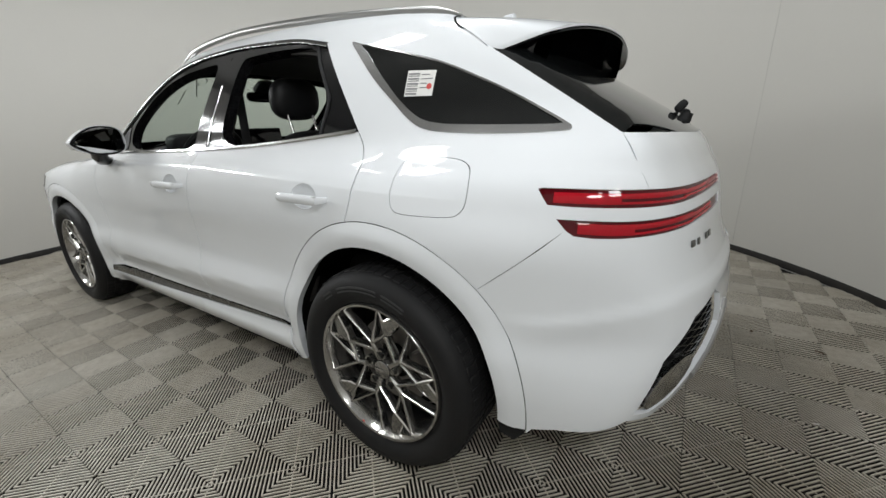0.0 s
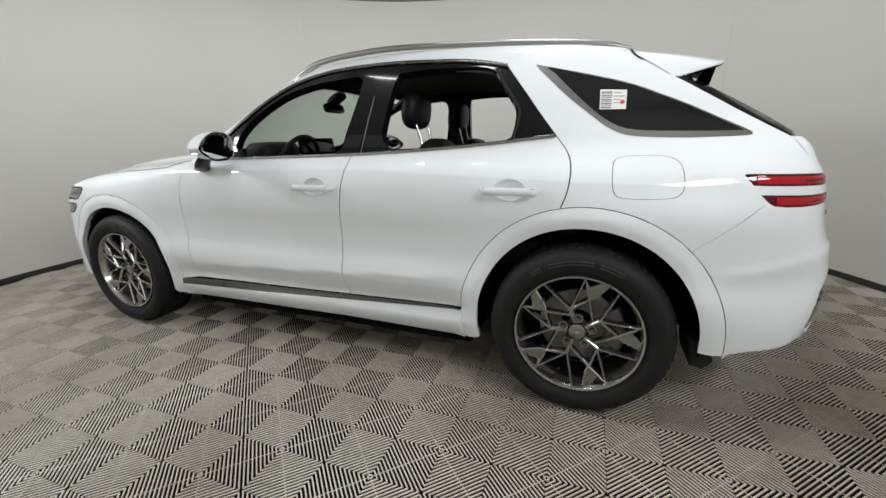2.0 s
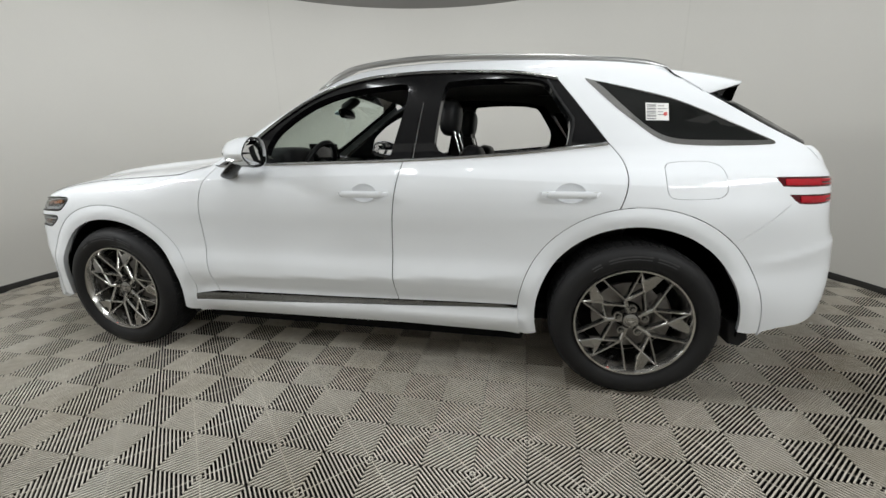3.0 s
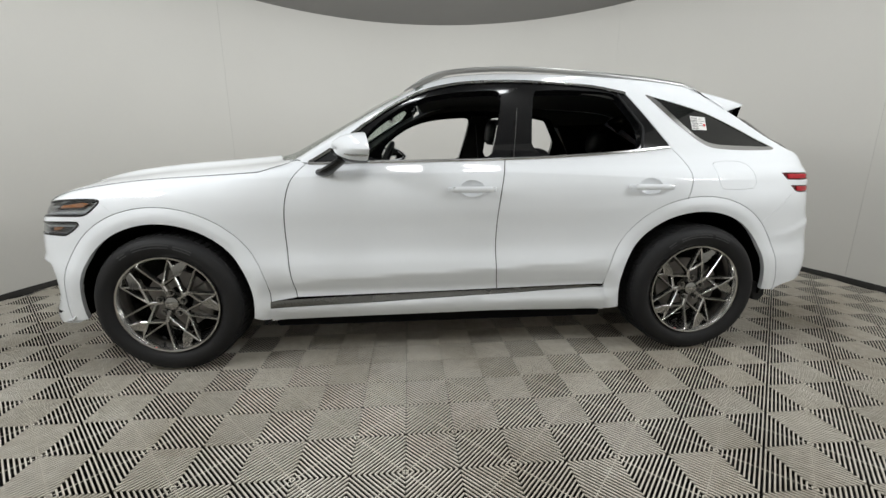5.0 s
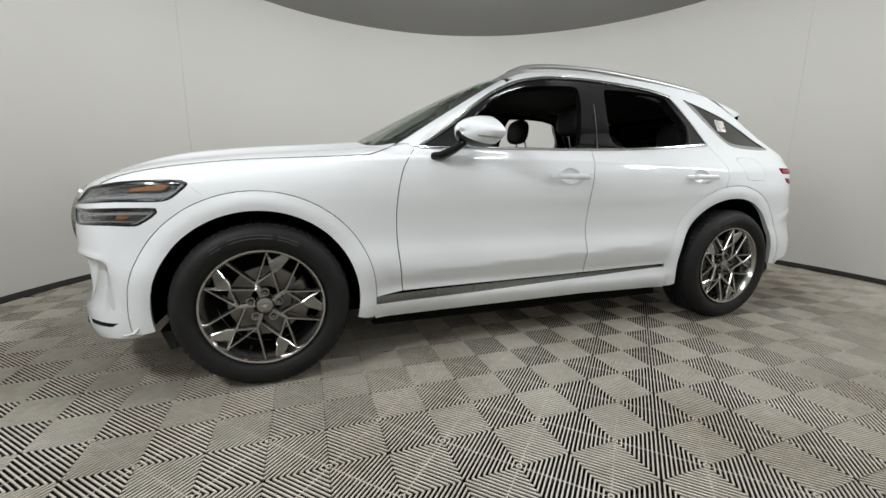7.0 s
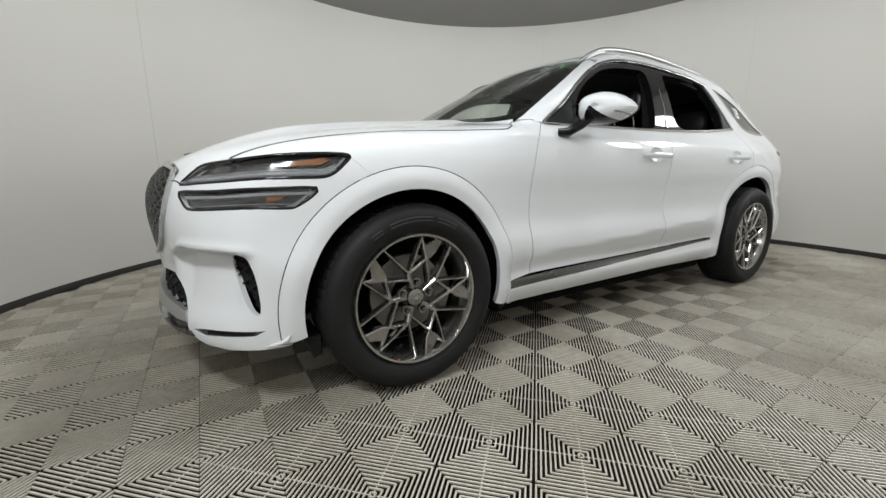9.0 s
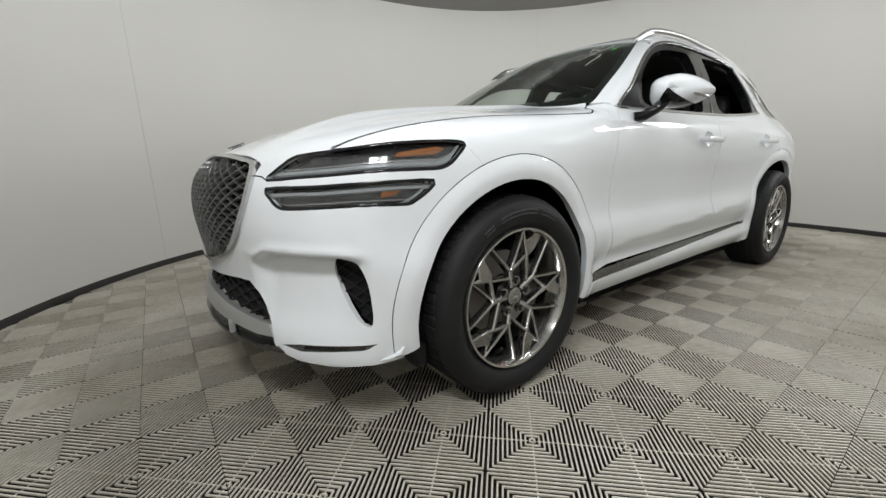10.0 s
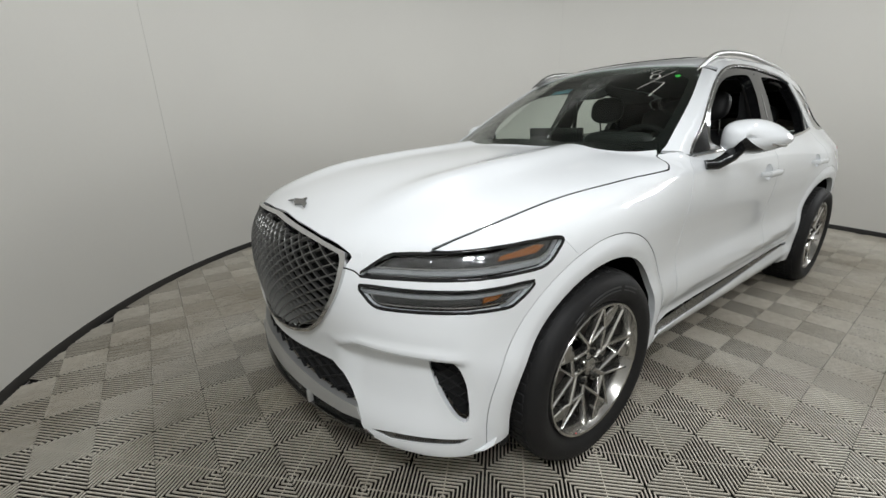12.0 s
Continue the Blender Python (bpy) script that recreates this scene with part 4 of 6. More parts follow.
# ---- wheels ----
def wheel_parts():
    """One wheel with its face towards -y, hub at the origin."""
    w = group_of("wheel", "dark grey star-spoke alloy wheel with black tyre", "", parent=car)
    R = 0.3685
    bm = bmesh.new()
    prof = [(0.250, 0.000), (0.262, -0.020), (0.275, -0.034), (0.300, -0.050), (0.325, -0.049), (0.345, -0.040), (0.358, -0.024), (R - 0.003, -0.006), (R, 0.02),
            (R, 0.15), (R - 0.003, 0.174), (0.345, 0.205), (0.30, 0.214), (0.262, 0.185), (0.250, 0.16)]
    lathe(bm, [(r, y) for r, y in prof], 120, close=True)
    bmesh.ops.recalc_face_normals(bm, faces=bm.faces[:])
    part("tyre", bm, RUBBER, w, "black rubber tyre")
    # tread: short cross cuts round the shoulder, as low blocks
    bm = bmesh.new()
    for k in range(64):
        a = 2 * math.pi * k / 64
        box(bm, (0.0275, 0.040, 0.007), pose(0, 0, 0, 0, -math.degrees(a), 0) @ pose(0, 0.012, R - 0.0005, 6), 0.002, 1)
        for y in (0.060, 0.098, 0.136, 0.172):
            box(bm, (0.029, 0.032, 0.006), pose(0, 0, 0, 0, -math.degrees(a + 0.03 * (y > 0.08)), 0) @ pose(0, y - 0.008, R + 0.0005), 0.0015, 1)
    part("tread", bm, RUBBER, w)
    bm = bmesh.new()
    lathe(bm, [(0.262, -0.030), (0.258, -0.036), (0.250, -0.034), (0.243, -0.018), (0.232, 0.02), (0.225, 0.15), (0.262, 0.17), (0.262, 0.10)], 96, close=True)
    bmesh.ops.recalc_face_normals(bm, faces=bm.faces[:])
    part("rim", bm, BARREL, w, "dark polished rim barrel")

    def polar(r, a):
        return (r * math.cos(radians(a)), r * math.sin(radians(a)))

    def bar(bm, a, b, w0, w1, y0, y1, depth):
        """A spoke from a to b (x, z), widths and face heights at its ends."""
        a, b = np.array(a), np.array(b)
        d = (b - a) / np.linalg.norm(b - a)
        s = np.array((-d[1], d[0]))
        rows = []
        for p, wd, y in ((a, w0, y0), (b, w1, y1)):
            rows.append([bm.verts.new((*(p + s * k * wd)[:1], y + dy, (p + s * k * wd)[1])) for k, dy in ((-0.62, depth), (-0.52, 0.0055), (-0.25, 0.0), (0.25, 0.0), (0.52, 0.0055), (0.62, depth))])
        f = [bm.faces.new((rows[0][k], rows[0][(k + 1) % 6], rows[1][(k + 1) % 6], rows[1][k])) for k in range(6)]
        # the chamfers take the brightened edge colour, as painted highlights
        f[1].material_index = f[3].material_index = 1
        f += [bm.faces.new(rows[0]), bm.faces.new(rows[1][::-1])]
        bmesh.ops.recalc_face_normals(bm, faces=f)

    for k in range(5):
        t = 72 * k + 127
        bm = bmesh.new()
        u, R0 = t - 52, 0.2585  # bearing of the plate, and the rim
        node, tip = polar(0.41 * R0, u + 31), polar(0.30 * R0, u - 38)
        plate = [polar(r * R0, u + a) for r, a in ((0.965, 9.5), (0.82, 3.5), (0.965, -6.5), (0.965, -14.0), (0.68, -9.0), (0.58, -1.0), (0.78, 7.0))]
        prism(bm, plate, 0.026, pose(0, -0.019, 0), 0.0036, 1)
        bar(bm, node, polar(0.955 * R0, u + 9.0), 0.012, 0.010, -0.010, -0.0205, 0.030)
        bar(bm, node, polar(0.78 * R0, u - 10.0), 0.014, 0.013, -0.010, -0.0205, 0.030)
        bar(bm, tip, polar(0.60 * R0, u - 1.0), 0.013, 0.014, -0.004, -0.020, 0.030)
        bar(bm, node, polar(0.955 * R0, u + 48.5), 0.013, 0.011, -0.010, -0.0215, 0.030)
        bar(bm, polar(0.15 * R0, u + 27), node, 0.022, 0.017, -0.001, -0.010, 0.030)
        bar(bm, polar(0.15 * R0, u - 40), tip, 0.018, 0.014, -0.001, -0.004, 0.028)
        part("spoke", bm, ALLOY, w).data.materials.append(EDGE)
        bm = bmesh.new()
        c = polar(0.0605, t - 41)
        bmesh.ops.create_cone(bm, cap_ends=True, segments=6, radius1=0.0115, radius2=0.0100, depth=0.024, matrix=pose(c[0], -0.003, c[1], 90))
        part("lug_nut", bm, DARK_CHROME, w)
        bm = bmesh.new()
        lathe(bm, [(0.0135, 0.014), (0.0135, -0.002), (0.0185, -0.002), (0.0195, 0.014)], 18, pose(c[0], 0.0, c[1]), close=True)
        bmesh.ops.recalc_face_normals(bm, faces=bm.faces[:])
        part("lug_seat", bm, ALLOY, w)
    bm = bmesh.new()
    lathe(bm, [(0.0, -0.004), (0.028, -0.005), (0.034, -0.002), (0.036, 0.008), (0.044, 0.020), (0.046, 0.05), (0.0, 0.05)], 40)
    bmesh.ops.remove_doubles(bm, verts=bm.verts[:], dist=1e-5)
    bmesh.ops.recalc_face_normals(bm, faces=bm.faces[:])
    part("hub", bm, ALLOY, w)
    bm = bmesh.new()
    prism(bm, [(-0.022, 0.006), (-0.008, 0.003), (0, 0.008), (0.008, 0.003), (0.022, 0.006), (0.006, -0.003), (0, -0.009), (-0.006, -0.003)], 0.003, pose(0, -0.007, 0))
    part("cap_emblem", bm, CHROME, w, "small winged metal badge", smooth=False)
    bm = bmesh.new()
    v0, v1 = polar(0.222, 250), polar(0.196, 250)
    rod(bm, (v0[0], 0.02, v0[1]), (v1[0], -0.004, v1[1]), 0.005)
    part("tyre_valve", bm, BLACK, w, "black rubber valve")
    bm = bmesh.new()
    lathe(bm, [(0.07, 0.075), (0.162, 0.075), (0.162, 0.10), (0.07, 0.10)], 64, close=True)
    bmesh.ops.recalc_face_normals(bm, faces=bm.faces[:])
    part("brake_disc", bm, STEEL, w, "bare steel brake disc")
    bm = bmesh.new()
    prism(bm, arc(0, 0, 0.190, -30, 34, 10) + arc(0, 0, 0.110, 34, -30, 10), 0.07, pose(0, 0.045, 0), 0.008)
    part("brake_caliper", bm, STEEL, w, "cast grey brake caliper")
    bm = bmesh.new()
    bmesh.ops.create_cone(bm, cap_ends=True, segments=48, radius1=0.225, radius2=0.225, depth=0.01, matrix=pose(0, 0.16, 0, 90))
    part("backing_plate", bm, CAVITY, w, smooth=False)
    bm = bmesh.new()
    for a0, a1 in ((60, 76), (80, 112), (118, 126)):
        for r0, r1 in ((0.309, 0.313), (0.321, 0.327)):
            ring = arc(0, 0, r1, a0, a1, 12) + arc(0, 0, r0, a1, a0, 12)
            prism(bm, ring, 0.002, pose(0, -0.0515, 0))
    tagged(part("sidewall_mark", bm, MARK, w, "raised grey bars on the sidewall", smooth=False), kind="stuff")
    bm = bmesh.new()
    bmesh.ops.create_uvsphere(bm, u_segments=12, v_segments=6, radius=0.006, matrix=pose(0.251 * math.cos(radians(-112)), -0.031, 0.251 * math.sin(radians(-112))) @ Matrix.Diagonal((1, 0.4, 1, 1)))
    part("balance_mark", bm, RED_INK, w, "small round red balance mark")
    return w


def place_wheels():
    w = wheel_parts()
    w.matrix_basis = pose(AXLES[0], HUB_Y, HUB_Z)
    copy_thing(w, pose(AXLES[1], HUB_Y, HUB_Z, 0, -1.5, 0))
    for x in AXLES:
        copy_thing(w, pose(x, -HUB_Y, HUB_Z, 0, 0, 180))


def underbody():
    for (x, z), ri in zip(ARCHES, R_ARCH):
        for s in (1, -1):
            bm = bmesh.new()
            pts = arc(x, z, ri + 0.012, -8, 188, 36)
            lip, back = [[bm.verts.new((a, s * y, max(b, 0.22))) for a, b in pts] for y in (-0.865, -0.52)]
            for k in range(len(pts) - 1):
                bm.faces.new((lip[k], lip[k + 1], back[k + 1], back[k]))
            bm.faces.new(back)
            bmesh.ops.solidify(bm, geom=bm.faces[:], thickness=0.006)
            part("wheel_arch_liner", bm, CAVITY, car, "black felt wheel arch liner")
    bm = bmesh.new()
    box(bm, (1.90, 1.58, 0.13), pose(0, 0, 0.24), 0.02)
    box(bm, (0.30, 1.0, 0.10), pose(1.88, 0, 0.33), 0.02)
    box(bm, (0.40, 1.0, 0.06), pose(-1.86, 0, 0.27), 0.02)
    box(bm, (3.3, 1.06, 0.10), pose(0, 0, 0.23), 0.02)
    part("underbody", bm, CAVITY, car, "black underbody")


for m_ in ("", "r"):
    body_sides(m_)
    glass_and_frames(m_)
top_panels()
place_wheels()
underbody()

# ---- front end ----
def front_end():
    fa = ARCHES[0]
    half = [fy(0.0, 0.507)] + [fy(*g) for g in INTAKE_TOP]
    half += [fl(p) for p in ((-2.216, -0.588, 0.302), (-2.207, -0.608, 0.282), (-2.164, -0.675, 0.262), (-2.104, -0.779, 0.262), (-2.035, -0.857, 0.272), (-1.954, -0.89, 0.275), (-1.925, -0.897, 0.278))]
    rim = arc_from(fa, R_FLARE[0], (-1.925, 0.285), (-1.617, 0.844), 24, -1)
    half += [fl(p) for p in on_form("side", rim)]
    half += [fl(p) for p in LAMP_UP_LOW[::-1]] + [fy(0.570, 0.872), fy(0.548, 0.872)] + [fy(*g) for g in GRILLE[5:-1]]
    vent = flow([fl(p) for p in ((-2.084, -0.783, 0.582), (-2.058, -0.820, 0.588), (-2.030, -0.848, 0.574), (-2.012, -0.859, 0.535), (-2.002, -0.862, 0.485), (-1.997, -0.860, 0.400), (-2.024, -0.838, 0.402), (-2.056, -0.808, 0.450), (-2.080, -0.785, 0.505), (-2.090, -0.775, 0.552))], 3, closed=True)
    low_trim = [fl(p) for p in ((-2.205, -0.610, 0.306), (-2.165, -0.684, 0.320), (-2.091, -0.793, 0.331), (-1.992, -0.876, 0.341), (-2.027, -0.860, 0.322), (-2.092, -0.794, 0.312), (-2.167, -0.685, 0.296))]
    u0, u1 = fl((-2.235, -0.50, 0))[0], fl((-2.06, -0.82, 0))[0]

    def scoop(u, v):
        """The hollow under the shelf between the lower grille and the side vent."""
        across = step(u, u0 - 0.02, u0 + 0.07) * (1 - step(u, u1 - 0.05, u1 + 0.09))
        crest = 0.600 - 0.005 * step(u, u1 - 0.06, u1 + 0.10) - 0.03 * (1 - step(u, u0, u0 + 0.10))
        down = (1 - step(v, crest - 0.022, crest + 0.006)) * np.clip((v - 0.33) / (crest - 0.33), 0, 1)
        ridge = 0.010 * bell(v, crest + 0.010, 0.016) * step(u, u0 - 0.05, u0 + 0.06) * (1 - step(u, u1, u1 + 0.10))
        return ridge - 0.052 * across * down

    lamp = [fl(p) for p in LAMP_LOW]
    panel("front_bumper", car, "fl", half, PAINT, holes=[flow(lamp, 2, closed=True), vent, low_trim], lift=scoop, mirror="both", thick=0.02, cell=0.013)
    lo, hi = np.min(vent, 0), np.max(vent, 0)
    mesh_lines = []
    for k in range(-4, 9):
        for s in (1, -1):
            line = [(lo[0] + t * (hi[0] - lo[0]), lo[1] + (k / 4 + s * 0.55 * t) * (hi[1] - lo[1]) * 0.75) for t in np.linspace(0, 1, 20)]
            keep = [p for p, i in zip(line, inside(np.array(line), vent)) if i]
            if len(keep) > 2:
                mesh_lines.append(keep)
    a, b = np.array(low_trim[1]), np.array(low_trim[3])
    ribs = [[tuple(a + (b - a) * t + (0, -0.004)), tuple(a + (b - a) * t + (-0.004, -0.016))] for t in np.linspace(0.08, 0.85, 26)]
    for m in ("", "r"):
        air = panel("side_vent", car, "fl", vent, BLACK, lift=-0.052, thick=0.01, mirror=m, cell=0.03, label="black mesh air vent")
        mould("vent_mesh", air, "fl", mesh_lines, 0.004, 0.006, BLACK, -0.046, m)
        trim = panel("bumper_trim", car, "fl", low_trim, DARK_CHROME, lift=-0.004, thick=0.02, mirror=m, cell=0.02, label="ribbed dark chrome bumper moulding")
        mould("trim_ribs", trim, "fl", ribs, 0.003, 0.004, BLACK, -0.004, m)
        mould("shut_line", car, "fl", [[fy(0.542, 0.829), fy(0.57, 0.826), fl(LAMP_UP_LOW[0])]], 0.004, 0.0012, CAVITY, 0.0, m)
    # grille
    g = both(flow([(b, a) for a, b in GRILLE], 3))
    g = [(b, a) for a, b in g]
    ga = np.array(g)
    mid = np.array((0.0, 0.72))
    inner = [tuple(v) for v in mid + (ga - mid) * (0.970, 0.947)]
    grille = panel("grille", car, "front", g, CHROME, holes=[inner], lift=0.012, thick=0.03, cell=0.016, label="crest-shaped grille with a satin metal surround")
    panel("grille_cavity", grille, "front", inner, CAVITY, lift=-0.06, thick=0.01, cell=0.06)
    bm = bmesh.new()
    pitch = 0.033
    for k in range(-40, 41):
        for s in (1, -1):
            y = np.linspace(-0.54, 0.54, 55)
            z = 0.70 + k * pitch + s * (0.78 * y - 0.35 * np.sign(y) * y * y)
            line = np.c_[y, z]
            ok = inside(line, inner)
            runs, run = [], []
            for p, i in zip(line, ok):
                if i:
                    run.append(tuple(p))
                elif run:
                    runs.append(run)
                    run = []
            for r in runs + [run]:
                if len(r) > 2:
                    strip(bm, "front", r, 0.0055, 0.010, -0.006)
    part("grille_mesh", bm, MESH, grille, "diamond lattice of dark metal")
    # lower intake and skid plate
    cav = both([(b, a) for a, b in [*INTAKE_TOP, *INTAKE_LOW[1:]]])
    cav = [(b, a) for a, b in cav]
    intake = panel("lower_intake", car, "front", cav, BLACK, lift=-0.034, thick=0.01, cell=0.05, label="black mesh lower intake")
    bm = bmesh.new()
    for k in range(-16, 17):
        for s in (1, -1):
            y = np.linspace(-0.56, 0.56, 57)
            line = np.c_[y, 0.42 + k * 0.04 + s * 0.45 * y]
            run = [tuple(p) for p, i in zip(line, inside(line, cav)) if i]
            if len(run) > 2 and max(np.diff([p[0] for p in run])) < 0.05:
                strip(bm, "front", run, 0.006, 0.008, -0.022)
    part("intake_mesh", bm, BLACK, intake)
    skid = both([(b, a) for a, b in [*INTAKE_LOW[::-1], (-0.580, 0.325), (-0.50, 0.318), (-0.3, 0.322), (0.0, 0.330)]])
    panel("skid_plate", car, "front", [(b, a) for a, b in skid], SKID, lift=0.004, thick=0.03, cell=0.03, label="satin silver skid plate")
    slot = both([(b, a) for a, b in [(0.0, 0.328), (-0.3, 0.320), (-0.50, 0.316), (-0.582, 0.322), (-0.590, 0.300), (-0.50, 0.284), (-0.3, 0.280), (0.0, 0.284)]])
    panel("lower_slot", car, "front", [(b, a) for a, b in slot], GLOSS_BLACK, lift=-0.012, thick=0.02, cell=0.04)
    lip = both([(b, a) for a, b in [(0.0, 0.283), (-0.3, 0.279), (-0.50, 0.283), (-0.60, 0.298), (-0.625, 0.282), (-0.50, 0.266), (-0.3, 0.262), (0.0, 0.266)]])
    panel("front_lip", car, "front", [(b, a) for a, b in lip], DARK_CHROME, lift=0.004, thick=0.03, cell=0.04)
    for y in (-0.33, 0.33):
        bm = bmesh.new()
        p = on_form("front", [(y, 0.30)])[0]
        box(bm, (0.02, 0.012, 0.05), pose(p[0], y, 0.303), 0.003)
        part("slot_divider", bm, SKID, car)


def bumper_wings():
    for s in (1, -1):
        bm = bmesh.new()
        tube(bm, [(-1.985, -0.862 * s, 0.284), (-1.955, -0.878 * s, 0.290), (-1.925, -0.888 * s, 0.302), (-1.912, -0.890 * s, 0.318)], [0.003, 0.008, 0.009, 0.003], 8, flat=0.8)
        part("bumper_wing", bm, PAINT, car)


def head_lamps(mirror):
    up = [fl(p) for p in LAMP_UP_TOP] + [fl(p) for p in LAMP_UP_LOW[1:-1]]
    low = [fl(p) for p in LAMP_LOW]
    for outline, guide_line, tip, amber, nudge in (
            (flow(up, 2, closed=True), [fl(p) for p in LAMP_UP_LOW[:8]], [fl(p) for p in LAMP_UP_LOW[7:]],
             [fl(p) for p in ((-1.893, -0.873, 0.890), (-1.774, -0.895, 0.906), (-1.745, -0.901, 0.900), (-1.779, -0.901, 0.882), (-1.904, -0.874, 0.877))], 0.017),
            (flow(low, 2, closed=True), [fl(p) for p in LAMP_LOW[10:] + LAMP_LOW[:1]], [fl(p) for p in LAMP_LOW[7:11]],
             [fl(p) for p in ((-1.949, -0.876, 0.782), (-1.895, -0.891, 0.782), (-1.912, -0.887, 0.769), (-1.955, -0.874, 0.764))], -0.018)):
        lamp = panel("headlamp", car, "fl", outline, GLOSS_BLACK, lift=-0.030, thick=0.02, cell=0.025, mirror=mirror, label="slim two-line headlamp with smoked housing")
        o = np.array(outline)
        c = o.mean(0)
        face = [tuple(v) for v in c + (o - c) * (0.972, 0.86)]
        panel("reflector", lamp, "fl", face, LAMP_DARK, lift=-0.024, thick=0.004, cell=0.03, mirror=mirror)
        ga = [(a, b + nudge) for a, b in guide_line]
        for name, line, w, h, mat, dz in (("light_guide", ga, 0.016 if nudge > 0 else 0.014, 0.010, LAMP_CLEAR, 0.0), ("chrome_edge", [(a, b + 0.62 * nudge) for a, b in ga] if nudge > 0 else [(a + 0.012 * (k == 0), b + 0.012) for k, (a, b) in enumerate([fl(p) for p in LAMP_LOW[1:8]])], 0.005, 0.008, CHROME, 0.0),
                                          ("end_guide", [(a - 0.014, b) for a, b in tip], 0.008, 0.008, LAMP_CLEAR, 0.0)):
            bm = bmesh.new()
            strip(bm, "fl", flow(line, 4), w, h, -0.018)
            if mirror == "r":
                bmesh.ops.scale(bm, vec=(1, -1, 1), verts=bm.verts[:])
                bmesh.ops.reverse_faces(bm, faces=bm.faces[:])
            part(name, bm, mat, lamp)
        panel("amber_reflector", lamp, "fl", amber, AMBER, lift=-0.014, thick=0.006, cell=0.02, mirror=mirror, label="amber side reflector")
        lo, hi = o.min(0), o.max(0)
        for t in (0.30, 0.62):
            bm = bmesh.new()
            q = on_form("fl", [(lo[0] + t * (hi[0] - lo[0]), c[1] + 0.006)])[0]
            n = slope(q[None])[0]
            s = -1 if mirror == "r" else 1
            m = look(Vector((q[0], s * q[1], q[2])) - Vector((n[0], s * n[1], n[2])) * 0.020, Vector((q[0], s * q[1], q[2])) + Vector((n[0], s * n[1], n[2])))
            box(bm, (0.075, 0.030, 0.014), m, 0.005)
            part("projector", bm, LAMP_DARK, lamp)
        mould("lamp_seal", lamp, "fl", [list(outline) + [outline[0]]], 0.009, 0.003, GLOSS_BLACK, -0.0012, mirror)
        panel("lens", lamp, "fl", outline, LENS, lift=-0.004, thick=0.003, cell=0.03, mirror=mirror, label="clear lamp cover")


def bonnet_badge():
    bm = bmesh.new()
    pts = [(-0.105, 0.022), (-0.05, 0.012), (-0.022, 0.020), (0, 0.026), (0.022, 0.020), (0.05, 0.012), (0.105, 0.022), (0.06, -0.006), (0.02, -0.012), (0.0, -0.030), (-0.02, -0.012), (-0.06, -0.006)]
    q = on_form("top", [(-2.15, 0.0)])[0]
    n = slope(q[None])[0]
    m = Matrix.Translation(q + n * 0.004) @ Vector(n).to_track_quat("Y", "Z").to_matrix().to_4x4()
    prism(bm, pts, 0.006, m @ pose(0, -0.002, 0, 0, 180), 0.0015)
    part("bonnet_badge", bm, DARK_CHROME, car, "small winged metal badge", smooth=False)


front_end()
bumper_wings()
head_lamps("")
head_lamps("r")
bonnet_badge()

# ---- rear end ----
TAIL_UP_TOP = [(1.947, -0.822, 1.021), (1.958, -0.819, 1.024), (2.011, -0.810, 1.024), (2.130, -0.775, 1.023), (2.183, -0.734, 1.022), (2.253, -0.606, 1.016), (2.294, -0.446, 1.014), (2.330, -0.25, 1.012)]
TAIL_UP_LOW = [(2.335, -0.25, 0.985), (2.299, -0.509, 0.983), (2.262, -0.635, 0.981), (2.190, -0.751, 0.982), (2.135, -0.786, 0.982), (2.078, -0.807, 0.982), (2.016, -0.821, 0.983), (1.975, -0.829, 0.985)]
TAIL_LOW_TOP = [(2.000, -0.832, 0.953), (2.057, -0.819, 0.952), (2.139, -0.790, 0.951), (2.194, -0.756, 0.952), (2.263, -0.658, 0.954), (2.303, -0.538, 0.956), (2.345, -0.27, 0.957)]
TAIL_LOW_LOW = [(2.345, -0.29, 0.928), (2.301, -0.575, 0.924), (2.271, -0.657, 0.918), (2.198, -0.759, 0.914), (2.144, -0.794, 0.911), (2.086, -0.819, 0.911), (2.044, -0.832, 0.915), (2.024, -0.834, 0.928)]


